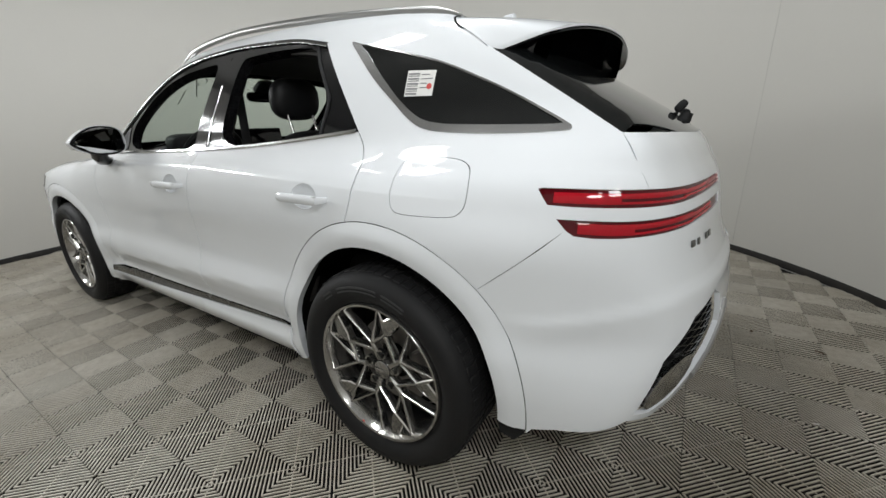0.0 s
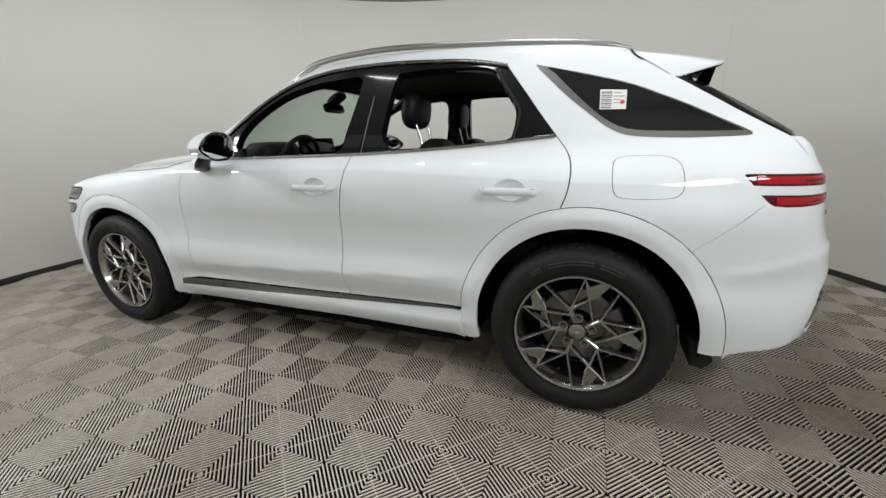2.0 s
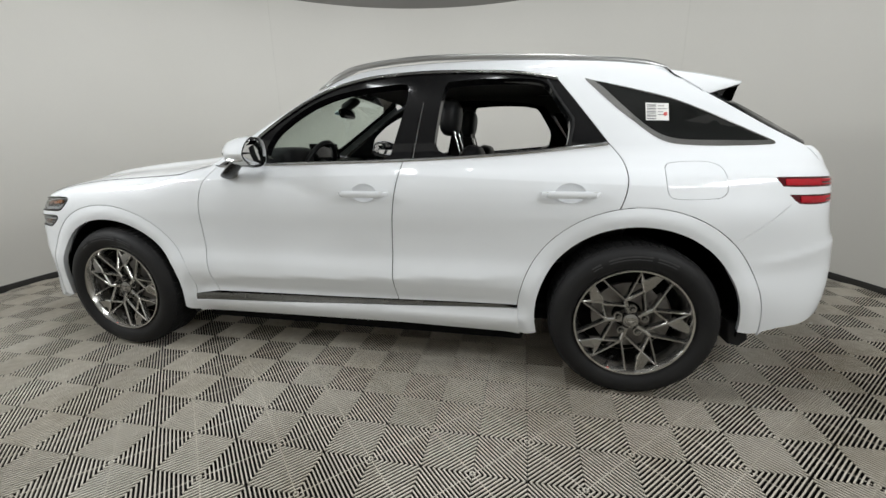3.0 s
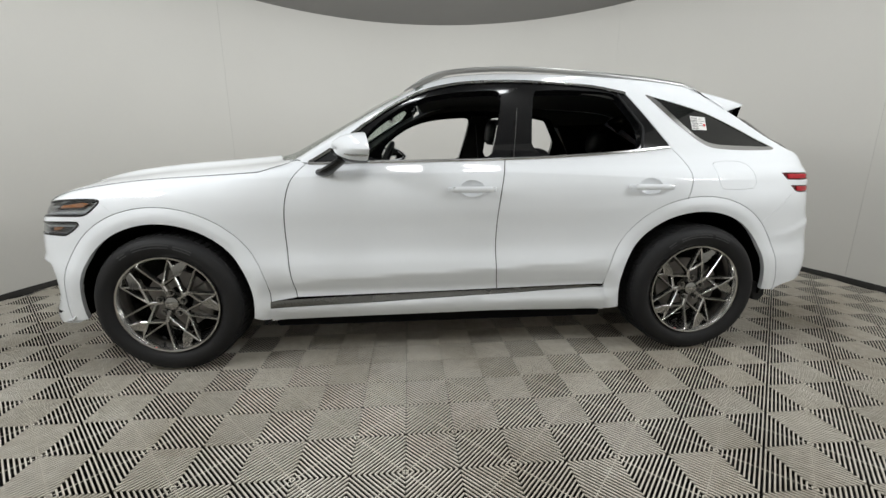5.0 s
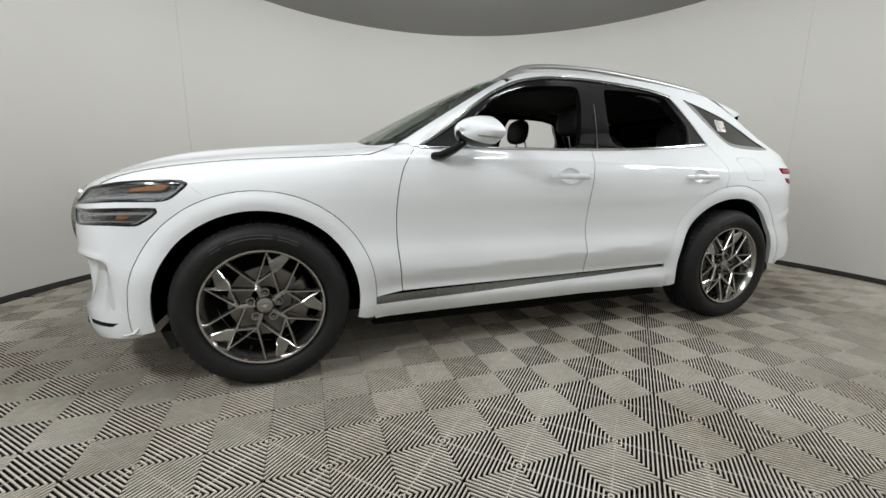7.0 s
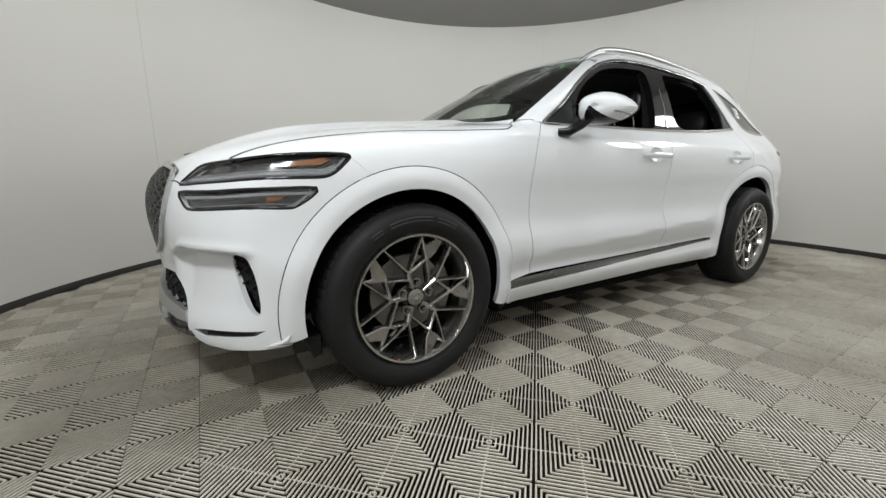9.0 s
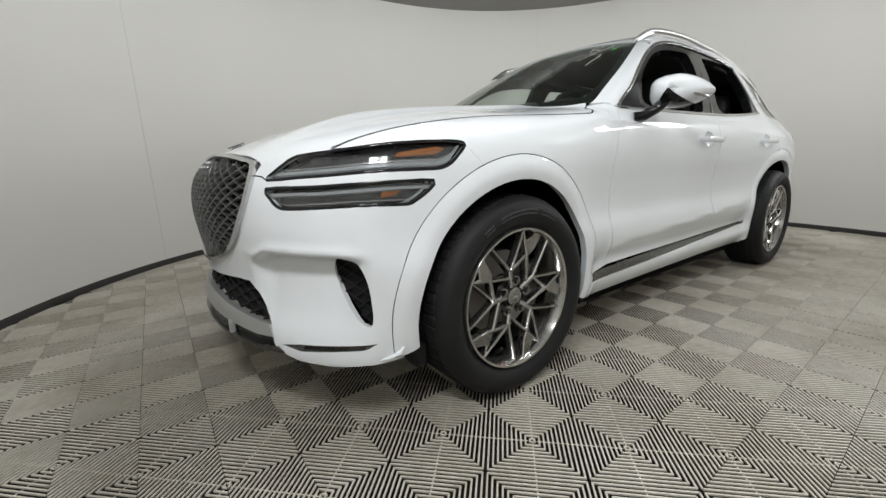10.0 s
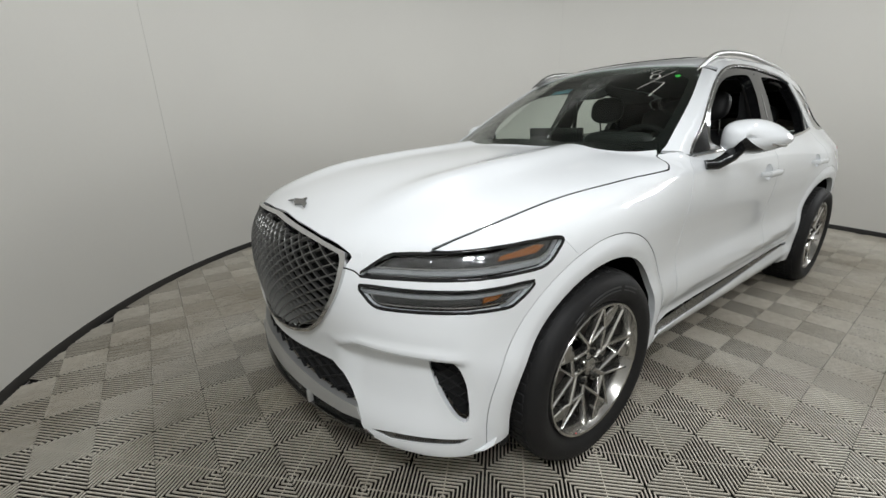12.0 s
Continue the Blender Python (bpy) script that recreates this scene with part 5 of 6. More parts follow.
def rear_end():
    ra = ARCHES[1]
    half = [ry(0.0, 1.132), ry(0.25, 1.134), rl((2.153, -0.429, 1.141)), *[rl(p) for p in on_form("side", [(2.105, 1.147), (2.15, 1.08), (2.183, 1.022)])]]
    half += [rl(p) for p in TAIL_UP_TOP[5:]] + [rl(p) for p in TAIL_UP_LOW] + [rl(p) for p in TAIL_LOW_TOP] + [rl(p) for p in TAIL_LOW_LOW]
    half += [rl(p) for p in on_form("side", [(1.930, 0.844), (1.808, 0.746)])]
    half += [rl(p) for p in on_form("side", arc_from(ra, R_FLARE[1], (1.808, 0.746), (1.955, 0.335), 14, -1))]
    half += [rl(p) for p in ((1.972, -0.868, 0.356), (2.036, -0.862, 0.376), (2.12, -0.843, 0.390), (2.172, -0.826, 0.407), (2.213, -0.810, 0.428), (2.250, -0.730, 0.412), (2.295, -0.665, 0.432), (2.335, -0.590, 0.470), (2.365, -0.48, 0.515))]
    half += [ry(0.38, 0.57), ry(0.25, 0.58), ry(0.0, 0.58)]
    grid = [rl(p) for p in ((2.217, -0.791, 0.446), (2.266, -0.737, 0.591), (2.317, -0.636, 0.685), (2.354, -0.498, 0.717), (2.371, -0.445, 0.690), (2.380, -0.440, 0.600), (2.362, -0.510, 0.545), (2.330, -0.600, 0.500), (2.290, -0.680, 0.455), (2.250, -0.745, 0.436))]

    def crease(u, v):
        """The bumper leans in below a sharp edge that rises round the corner."""
        edge = 0.668 + 0.085 * step(u, 0.70, 1.18)
        return 0.009 * bell(v, edge, 0.05) * (1 - 0.75 * step(v, edge + 0.001, edge + 0.020)) * step(u, 0.66, 0.84)

    for m in ("", "r"):
        mould("gate_seam_backing", car, "side", [[(2.106, 1.147), (2.151, 1.08), (2.184, 1.023)]], 0.02, 0.002, PAINT, -0.004, m)
    panel("tailgate_and_bumper", car, "rl", half, PAINT, holes=[grid], lift=crease, mirror="both", thick=0.014, cell=0.018)
    lo, hi = np.min(grid, 0), np.max(grid, 0)
    lines = []
    for k in range(24):
        for sgn in (1, -1):
            line = [(lo[0] + t * (hi[0] - lo[0]), lo[1] + (k * 0.022 - 0.12) + sgn * 0.10 * t) for t in np.linspace(0, 1, 60)]
            run = [p for p, i in zip(line, inside(np.array(line), grid)) if i]
            if len(run) > 3:
                lines.append(run)
    blade = [rl(p) for p in ((2.236, -0.768, 0.446), (2.247, -0.764, 0.501), (2.276, -0.729, 0.557), (2.322, -0.647, 0.585), (2.334, -0.610, 0.550), (2.312, -0.640, 0.490), (2.268, -0.715, 0.452))]
    rail_line = [rl(p) for p in ((2.335, -0.600, 0.488), (2.362, -0.505, 0.530), (2.376, -0.440, 0.580), (2.385, -0.380, 0.65))]
    for m in ("", "r"):
        diffuser = panel("diffuser", car, "rl", grid, BLACK, lift=-0.030, thick=0.01, cell=0.03, mirror=m, label="black meshed corner of the rear diffuser")
        mould("diffuser_mesh", diffuser, "rl", lines, 0.005, 0.008, GLOSS_BLACK, -0.026, m)
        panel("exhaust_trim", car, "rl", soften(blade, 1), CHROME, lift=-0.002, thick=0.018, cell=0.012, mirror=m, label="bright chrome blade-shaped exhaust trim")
        mould("valance_strip", car, "rl", [flow(rail_line, 6)], 0.030, 0.006, SKID, 0.002, m, "satin silver lower valance strip")
    under = both([(0.58, 0.0), (0.575, -0.45), (0.55, -0.62), (0.50, -0.62), (0.46, -0.45), (0.45, 0.0)])
    panel("rear_undertray", car, "rear", [(b, a) for a, b in under], BLACK, lift=-0.10, thick=0.02, cell=0.06, label="black lower rear tray")


def tail_lamps(mirror):
    for top, low, split in ((TAIL_UP_TOP, TAIL_UP_LOW, 2.255), (TAIL_LOW_TOP, TAIL_LOW_LOW, 2.262)):
        outline = [rl(p) for p in top + low]
        lamp = panel("tail_lamp", car, "rl", outline, DEEP_RED, lift=-0.004, thick=0.02, cell=0.02, mirror=mirror, label="thin red tail lamp with dark red surround")
        mid = [((a[0] + b[0]) / 2, (a[1] + b[1]) / 2) for a, b in zip([rl(p) for p in top[1:]], [rl(p) for p in low[::-1][1:]])]
        for k, (a, b) in enumerate(((0, 2), (2, 4), (4, len(mid) - 1))):
            bm = bmesh.new()
            line = flow(mid[a:b + 1], 6)
            w, dz = ((0.026, 0), (0.012, 0.006), (0.010, 0.004))[k]
            strip(bm, "rl", [(u, v + dz) for u, v in line], w, 0.003, -0.003)
            if k:
                strip(bm, "rl", [(u, v - dz * 1.6) for u, v in line], 0.006, 0.003, -0.003)
            if mirror == "r":
                bmesh.ops.scale(bm, vec=(1, -1, 1), verts=bm.verts[:])
                bmesh.ops.reverse_faces(bm, faces=bm.faces[:])
            part("red_light_bar", bm, RED, lamp)


def spoiler():
    """The wing at the end of the roof: its rim runs from the pillars up and back to a long edge; black below."""
    def along(line, k):
        """The point at a share k of a line's length."""
        p = np.array(line)
        d = np.r_[0, np.cumsum(np.linalg.norm(np.diff(p, axis=0), axis=1))]
        return Vector([float(np.interp(k * d[-1], d, p[:, i])) for i in range(3)])

    # half of the free edge and half of the joint with the roof and the pillar, from the middle outwards
    free = flow([(1.962, 0.0, 1.482), (1.955, 0.14, 1.480), (1.942, 0.30, 1.468), (1.920, 0.44, 1.450), (1.892, 0.525, 1.432), (1.850, 0.556, 1.420), (1.780, 0.578, 1.400), (1.706, 0.603, 1.379)], 4)
    seam = [(1.578, y, float(on_form("top", [(1.578, -y)])[0][2]) + 0.002) for y in (0.0, 0.15, 0.30, 0.42, 0.50)]
    seam += [(p[0], -p[1] + 0.003, p[2] + 0.002) for p in on_form("side", [(1.572, 1.492), (1.590, 1.470), (1.640, 1.440), (1.704, 1.394)])]

    def rim(a):
        v = along(free, abs(a))
        return Vector((v.x, math.copysign(v.y, a), v.z))

    def root(a):
        v = along(seam, abs(a))
        return Vector((v.x, math.copysign(v.y, a), v.z))

    ys, ts = np.linspace(-1, 1, 61), np.linspace(0, 1, 11)

    def sheet(drop, shrink, lo=0.0):
        rows = []
        for a in ys:
            p, q = root(a), rim(a)
            row = []
            for t in ts:
                u = lo + (1 - lo) * t
                v = p.lerp(q, u) + Vector((0, 0, 0.012 * math.sin(math.pi * u) * (1 - a * a) - drop(u)))
                row.append(Vector(((v.x - 1.7) * shrink + 1.7, v.y * shrink, v.z)))
            rows.append(row)
        return rows

    def faces_of(bm, rows):
        vs = [[bm.verts.new(v) for v in r] for r in rows]
        for r, q in zip(vs, vs[1:]):
            for k in range(len(ts) - 1):
                bm.faces.new((r[k], r[k + 1], q[k + 1], q[k]))
        return vs

    bm = bmesh.new()
    top = faces_of(bm, sheet(lambda u: 0.0, 1.0))
    low = faces_of(bm, sheet(lambda u: 0.006 + 0.02 * (1 - u), 0.998))
    for i in range(len(ys) - 1):
        bm.faces.new((top[i][-1], low[i][-1], low[i + 1][-1], top[i + 1][-1]))
    bmesh.ops.recalc_face_normals(bm, faces=bm.faces[:])
    wing = part("spoiler", bm, PAINT, car, "white roof spoiler")
    bm = bmesh.new()
    faces_of(bm, sheet(lambda u: 0.010 + 0.05 * (1 - u), 0.99))
    bmesh.ops.recalc_face_normals(bm, faces=bm.faces[:])
    bmesh.ops.solidify(bm, geom=bm.faces[:], thickness=0.003)
    part("spoiler_underside", bm, GLOSS_BLACK, wing, "gloss black spoiler underside")
    for s in (1, -1):  # curved black fin between the wing and the glass
        bm = bmesh.new()
        edge = flow([(1.885, 1.424), (1.852, 1.412), (1.828, 1.392), (1.822, 1.372), (1.838, 1.350), (1.862, 1.332)], 4)
        fin = [(1.70, 1.374)] + edge + [(1.83, 1.326)]
        prism(bm, fin, 0.022, pose(0, -0.535 if s > 0 else 0.513, 0), 0.004)
        part("spoiler_fin", bm, GLOSS_BLACK, wing, "gloss black side fin", smooth=False)
    bm = bmesh.new()
    pillow(bm, (0.20, 1.00, 0.075), pose(1.765, 0, 1.365, 0, 30), 5)
    part("brake_light_housing", bm, BLACK, wing)


def rear_wiper():
    q = on_form("top", [(2.19, 0.0)])[0]
    x, z = q[0] + 0.012, q[2] - 0.014
    bm = bmesh.new()
    rod(bm, (x, 0.0, z - 0.01), (x + 0.012, 0.0, z + 0.022), 0.024, 20, 0.019)
    tube(bm, [(x + 0.008, 0.0, z + 0.020), (x - 0.02, 0.10, z + 0.034), (x - 0.035, 0.26, z + 0.030), (x - 0.045, 0.38, z + 0.012)], [0.013, 0.010, 0.007, 0.005], 8)
    wiper = part("rear_wiper", bm, BLACK, car, "black rear wiper arm")
    bm = bmesh.new()
    pillow(bm, (0.030, 0.024, 0.046), pose(x - 0.012, -0.012, z + 0.044, 0, 40), 3)
    part("arm_cap", bm, BLACK, wiper)


def antenna():
    bm = bmesh.new()
    z = float(on_form("top", [(1.45, 0.0)])[0][2])
    prof = [(1.36, z), (1.42, z + 0.022), (1.49, z + 0.055), (1.53, z + 0.058), (1.545, z - 0.004), (1.36, z - 0.006)]
    prism(bm, prof, 0.03, pose(0, -0.015, 0), 0.006)
    part("roof_antenna", bm, PAINT, car, "small white shark-fin aerial")


def rear_badge():
    q = [on_form("rear", [(y, 0.868)])[0] for y in np.linspace(-0.60, -0.46, 5)]
    for p, w in zip(q, (0.022, 0.014, 0.0, 0.018, 0.020)):
        if w:
            bm = bmesh.new()
            n = slope(p[None])[0]
            box(bm, (w, 0.018, 0.004), look(p + n * 0.002, p + n), 0.001, 1)
            part("rear_badge", bm, DARK_CHROME, car, "small grey metal badge bar", smooth=False)


rear_end()
tail_lamps("")
tail_lamps("r")
spoiler()
rear_wiper()
antenna()
rear_badge()

# ---- cabin ----
def seat(y):
    s = group_of("front_seat", "black leather front seat", "", parent=car)
    bm = bmesh.new()
    pillow(bm, (0.56, 0.52, 0.17), pose(0.30, y, 0.60, 0, -6))
    part("seat_cushion", bm, LEATHER, s)
    bm = bmesh.new()
    pillow(bm, (0.16, 0.50, 0.68), pose(0.565, y, 0.84, 0, 14), 3.5)
    for k in (-1, 1):
        pillow(bm, (0.18, 0.11, 0.55), pose(0.53, y + 0.20 * k, 0.82, 0, 14), 3.0)
    part("backrest", bm, LEATHER, s)
    rest = bmesh.new()
    pillow(rest, (0.115, 0.27, 0.20), pose(0.505, y, 1.325, 0, 6), 2.8)
    head = part("headrest", rest, LEATHER, s, "black padded headrest")
    for k in (-1, 1):
        bm = bmesh.new()
        rod(bm, (0.575, y + 0.075 * k, 1.10), (0.525, y + 0.075 * k, 1.28), 0.0065, 10)
        part("headrest_post", bm, CHROME, head, "chrome headrest post")


def cabin():
    for y in (-0.37, 0.37):
        seat(y)
    s = group_of("rear_bench", "black leather rear bench", "", parent=car)
    bm = bmesh.new()
    pillow(bm, (0.52, 1.26, 0.18), pose(1.12, 0, 0.62, 0, -6), 5)
    part("seat_cushion", bm, LEATHER, s)
    bm = bmesh.new()
    pillow(bm, (0.16, 1.26, 0.62), pose(1.42, 0, 0.85, 0, 20), 5)
    part("backrest", bm, LEATHER, s)
    for y in (-0.40, 0.40):
        bm = bmesh.new()
        pillow(bm, (0.10, 0.27, 0.19), pose(1.40, y, 1.25, 0, 8), 2.8)
        rod(bm, (1.46, y - 0.06, 1.08), (1.42, y - 0.06, 1.22), 0.006)
        rod(bm, (1.46, y + 0.06, 1.08), (1.42, y + 0.06, 1.22), 0.006)
        part("rear_headrest", bm, LEATHER, s)
    # instrument panel, binnacle, screen, wheel
    d = group_of("dashboard", "dark dashboard with screen and binnacle", "", parent=car)
    bm = bmesh.new()
    prof = [(-1.02, 1.06), (-0.80, 1.082), (-0.58, 1.085), (-0.46, 1.06), (-0.43, 0.98), (-0.50, 0.80), (-0.55, 0.55), (-1.02, 0.55)]
    prism(bm, prof, 1.44, pose(0, -0.72, 0), 0.0)
    part("dash_top", bm, TRIM_GREY, d)
    bm = bmesh.new()
    pillow(bm, (0.20, 0.34, 0.13), pose(-0.55, -0.37, 1.115), 4)
    part("binnacle", bm, BLACK, d)
    bm = bmesh.new()
    box(bm, (0.02, 0.40, 0.125), pose(-0.53, 0.06, 1.140, 0, -8), 0.006)
    part("centre_screen", bm, GLOSS_BLACK, d, "wide black centre screen")
    bm = bmesh.new()
    m = pose(-0.36, -0.37, 1.035, 0, -66)
    tube(bm, [m @ Vector((0.185 * math.cos(a), 0.185 * math.sin(a), 0)) for a in np.linspace(0, 2 * math.pi, 49)], 0.0155, 10, up=m.to_3x3() @ Vector((0, 0, 1)), caps=False)
    pillow(bm, (0.15, 0.17, 0.05), m @ pose(0, 0, -0.02), 3)
    for a in (0, 90, 270):
        b = m @ Vector((0.18 * math.cos(radians(a + 180)), 0.18 * math.sin(radians(a + 180)), 0))
        rod(bm, m @ Vector((0, 0, -0.02)), b, 0.013, 8)
    part("steering_wheel", bm, LEATHER, car, "black leather steering wheel")
    bm = bmesh.new()
    pillow(bm, (0.035, 0.23, 0.065), pose(-0.305, 0.0, 1.400, 0, -8), 4)
    rod(bm, (-0.315, 0, 1.41), (-0.330, 0, 1.462), 0.010)
    part("inside_mirror", bm, GLOSS_BLACK, car, "black inside mirror")
    bm = bmesh.new()
    pillow(bm, (0.12, 0.12, 0.045), pose(-0.275, 0.0, 1.462, 0, -30), 4)
    part("camera_housing", bm, BLACK, car)
    bm = bmesh.new()
    pillow(bm, (1.1, 0.22, 0.22), pose(0.10, 0, 0.66), 5)
    part("centre_console", bm, TRIM_GREY, car)
    # roof lining, pillars and door cards follow the body from inside
    roof = [(-0.14, 0.0), (-0.12, -0.30), (-0.08, -0.53)] + [(a, -b) for a, b in ((0.3, 0.565), (0.8, 0.56), (1.3, 0.52), (1.62, 0.47))] + [(1.66, 0.0)]
    panel("headliner", car, "top", both(roof), LINER, lift=-0.035, thick=0.01, cell=0.10, label="dark grey roof lining")
    for m_ in ("", "r"):
        card = flow([(-0.72, 1.06), (-0.80, 0.9), (-0.80, 0.45), (-0.3, 0.42), (0.4, 0.42), (0.95, 0.45), (1.10, 0.75), (1.30, 0.98), (1.25, 1.12), (0.9, 1.105), (0.3, 1.085), (-0.3, 1.07)], 3, closed=True)
        panel("door_card", car, "side", card, TRIM_GREY, lift=-0.07, thick=0.01, cell=0.10, mirror=m_, label="dark inner door trim")
        rail = [(a, b - 0.012) for a, b in CANT if a > -0.7] + [(1.55, 1.42), (1.14, 1.40)] + [(a, b - 0.028) for a, b in DLO_TOP[::-1] if a < 1.04]
        panel("pillar_trim", car, "side", rail, LINER, lift=-0.03, thick=0.008, cell=0.06, mirror=m_)
        bp = [(0.285, 1.08), (0.48, 1.10), (0.50, 1.50), (0.36, 1.50)]
        panel("centre_pillar_trim", car, "side", bp, TRIM_GREY, lift=-0.055, thick=0.008, cell=0.06, mirror=m_)
        bm = bmesh.new()
        s = -1 if m_ == "" else 1
        tube(bm, [(0.40, s * 0.60, 1.40), (0.43, s * 0.62, 1.10), (0.46, s * 0.66, 0.75)], 0.022, 6, flat=0.1, up=(1, 0, 0))
        part("seat_belt", bm, BLACK, car)
        q = [(1.55, 1.43), (1.14, 1.42), (1.30, 1.17), (1.5, 1.10), (1.98, 1.10), (2.05, 1.16), (1.9, 1.24)]
        panel("luggage_side_trim", car, "side", q, CAVITY, lift=-0.04, thick=0.008, cell=0.1, mirror=m_)
    bm = bmesh.new()
    box(bm, (2.70, 1.50, 0.03), pose(0.45, 0, 0.36), 0.005)
    box(bm, (0.03, 1.30, 0.70), pose(-1.02, 0, 0.72), 0.005)
    box(bm, (0.70, 1.10, 0.02), pose(1.82, 0, 1.05), 0.005)
    part("cabin_floor", bm, CAVITY, car, "black carpet floor")
    bm = bmesh.new()
    box(bm, (1.15, 1.36, 0.02), pose(-1.55, 0, 0.80), 0.005)
    part("engine_bay_cover", bm, CAVITY, car)


cabin()

# ---- mirrors, handles, rails, labels ----
def door_handles(mirror):
    s = -1 if mirror == "" else 1
    for i_, (x0, x1, zc) in enumerate(HANDLES):
        handle = panel("door_handle", car, "side", cup_of(i_, 0.001), PAINT, lift=lambda u, v, xm=(x0 + x1) / 2, zc=zc: -0.0006 - 0.017 * np.clip(1.05 - ((u - xm) / 0.067) ** 2 - ((v - zc - 0.006) / 0.045) ** 2, 0, 1) ** 0.7, thick=0.004, cell=0.007, mirror=mirror, label="body-coloured pull handle over a cupped recess")
        p = on_form("side", [(x, zc) for x in np.linspace(x0, x1, 13)])
        n = slope(p)
        bm = bmesh.new()
        rings = []
        for i, (q, m) in enumerate(zip(p, n)):
            t = i / 12
            out = 0.034 * min(1, (1 - abs(2 * t - 1)) * 5) ** 0.6
            h = 0.0165 * (0.55 + 0.45 * min(1, (1 - abs(2 * t - 1)) * 4))
            ring = []
            for k in range(10):
                a = 2 * math.pi * k / 10
                y = q[1] + m[1] * (out + 0.009 * math.cos(a))
                ring.append(bm.verts.new((q[0], -s * y, q[2] + h * math.sin(a) + 0.003)))
            rings.append(ring)
        for a, b in zip(rings, rings[1:]):
            for k in range(10):
                bm.faces.new((a[k], a[(k + 1) % 10], b[(k + 1) % 10], b[k]))
        bm.faces.new(rings[0])
        bm.faces.new(rings[-1])
        bmesh.ops.recalc_face_normals(bm, faces=bm.faces[:])
        part("grip", bm, PAINT, handle)
        mould("grip_line", handle, "side", [[(x, zc + 0.009) for x in np.linspace(x0 + 0.02, x1 - 0.012, 12)]], 0.003, 0.003, CHROME, 0.036, mirror)


def wing_mirror(s):
    m = group_of("wing_mirror", "white-capped door mirror on a black arm" if s < 0 else "white-capped door mirror folded against the door", "", parent=car)
    base = (pose(-0.455, s * 0.938, 1.156, 0, 0, -s * 6) if s < 0 else pose(-0.37, 0.945, 1.150, 0, 0, -72)) @ Matrix.Diagonal((1.1, 1.06, 1.12, 1))

    def outline(a):
        """Half height of the housing: blunt at the door, drawn out to a point outwards."""
        y, z = math.cos(a), math.sin(a)
        if y < 0:
            k = (abs(y) ** 3.2 + abs(z) ** 3.2) ** (-1 / 3.2)
            return 0.112 * y * k, 0.068 * z * k
        k = (abs(y) ** 1.45 + abs(z) ** 1.45) ** (-1 / 1.45)
        return 0.130 * y * k, 0.068 * z * k - 0.010 * (y * k) ** 2

    def shell(lo, hi, grow):
        bm = bmesh.new()
        rows = []
        for i in range(15):
            d = (i / 14) ** 1.3
            size = (1 - (1 - d) ** 2.3) ** 0.55 if i else 0.0
            row = []
            for a in np.linspace(radians(lo), radians(hi), 30):
                y, z = outline(a)
                x = -0.095 + 0.150 * d + (0.030 * y / 0.14 if y > 0 else 0.0) * (1 - d * 0.3)
                row.append(bm.verts.new(base @ Vector((x, s * y * size * grow, z * size * grow))))
            rows.append(row)
        faces = [bm.faces.new((a[k], a[k + 1], b[k + 1], b[k])) for a, b in zip(rows, rows[1:]) for k in range(29)]
        bmesh.ops.remove_doubles(bm, verts=bm.verts[:], dist=1e-5)
        bmesh.ops.recalc_face_normals(bm, faces=bm.faces[:])
        bmesh.ops.solidify(bm, geom=bm.faces[:], thickness=0.003)
        return bm

    part("mirror_cap", shell(-58, 238, 1.0), PAINT, m, "white painted mirror cap")
    part("mirror_base", shell(196, 344, 0.972), GLOSS_BLACK, m, "gloss black lower housing")
    bm = bmesh.new()
    pts = []
    for t in np.linspace(0, 1, 12):
        y, z = outline(radians(-26 + 2 * t))
        d = (0.30 + 0.70 * t)
        size = (1 - (1 - d) ** 2.3) ** 0.55
        pts.append(base @ Vector((-0.095 + 0.150 * d + 0.03 * y / 0.14 * (1 - d * 0.3) - 0.003, s * (y * size + 0.002), z * size)))
    tube(bm, pts, [0.003, 0.005] + [0.006] * 8 + [0.005, 0.003], 8)
    part("turn_signal", bm, CHROME, m, "slim clear repeater strip")
    ring = [outline(a) for a in np.linspace(0, 2 * math.pi, 49)[:-1]]
    for name, k, x, mat in (("mirror_rim", 0.985, 0.043, BLACK), ("mirror_glass", 0.87, 0.047, MIRROR)):
        bm = bmesh.new()
        lo = [bm.verts.new(base @ Vector((x + (0.021 * y / 0.14 if y > 0 else 0.0), s * (y * k - 0.006 * (k < 0.9)), z * k))) for y, z in ring]
        bm.faces.new(lo)
        bmesh.ops.solidify(bm, geom=bm.faces[:], thickness=0.003)
        bmesh.ops.recalc_face_normals(bm, faces=bm.faces[:])
        part(name, bm, mat, m, smooth=False)
    bm = bmesh.new()
    tube(bm, [(-0.625, s * 0.838, 1.040), (-0.60, s * 0.872, 1.042), (-0.555, s * 0.90, 1.070), (-0.50, s * 0.915, 1.110)], [0.040, 0.042, 0.038, 0.036], 12, flat=0.55)
    part("mirror_arm", bm, GLOSS_BLACK, m)
    tri = [(-0.665, 1.098), (-0.47, 1.105), (-0.452, 1.225)]
    panel("mirror_corner", m, "side", tri, BLACK, lift=-0.003, thick=0.01, mirror="" if s < 0 else "r")


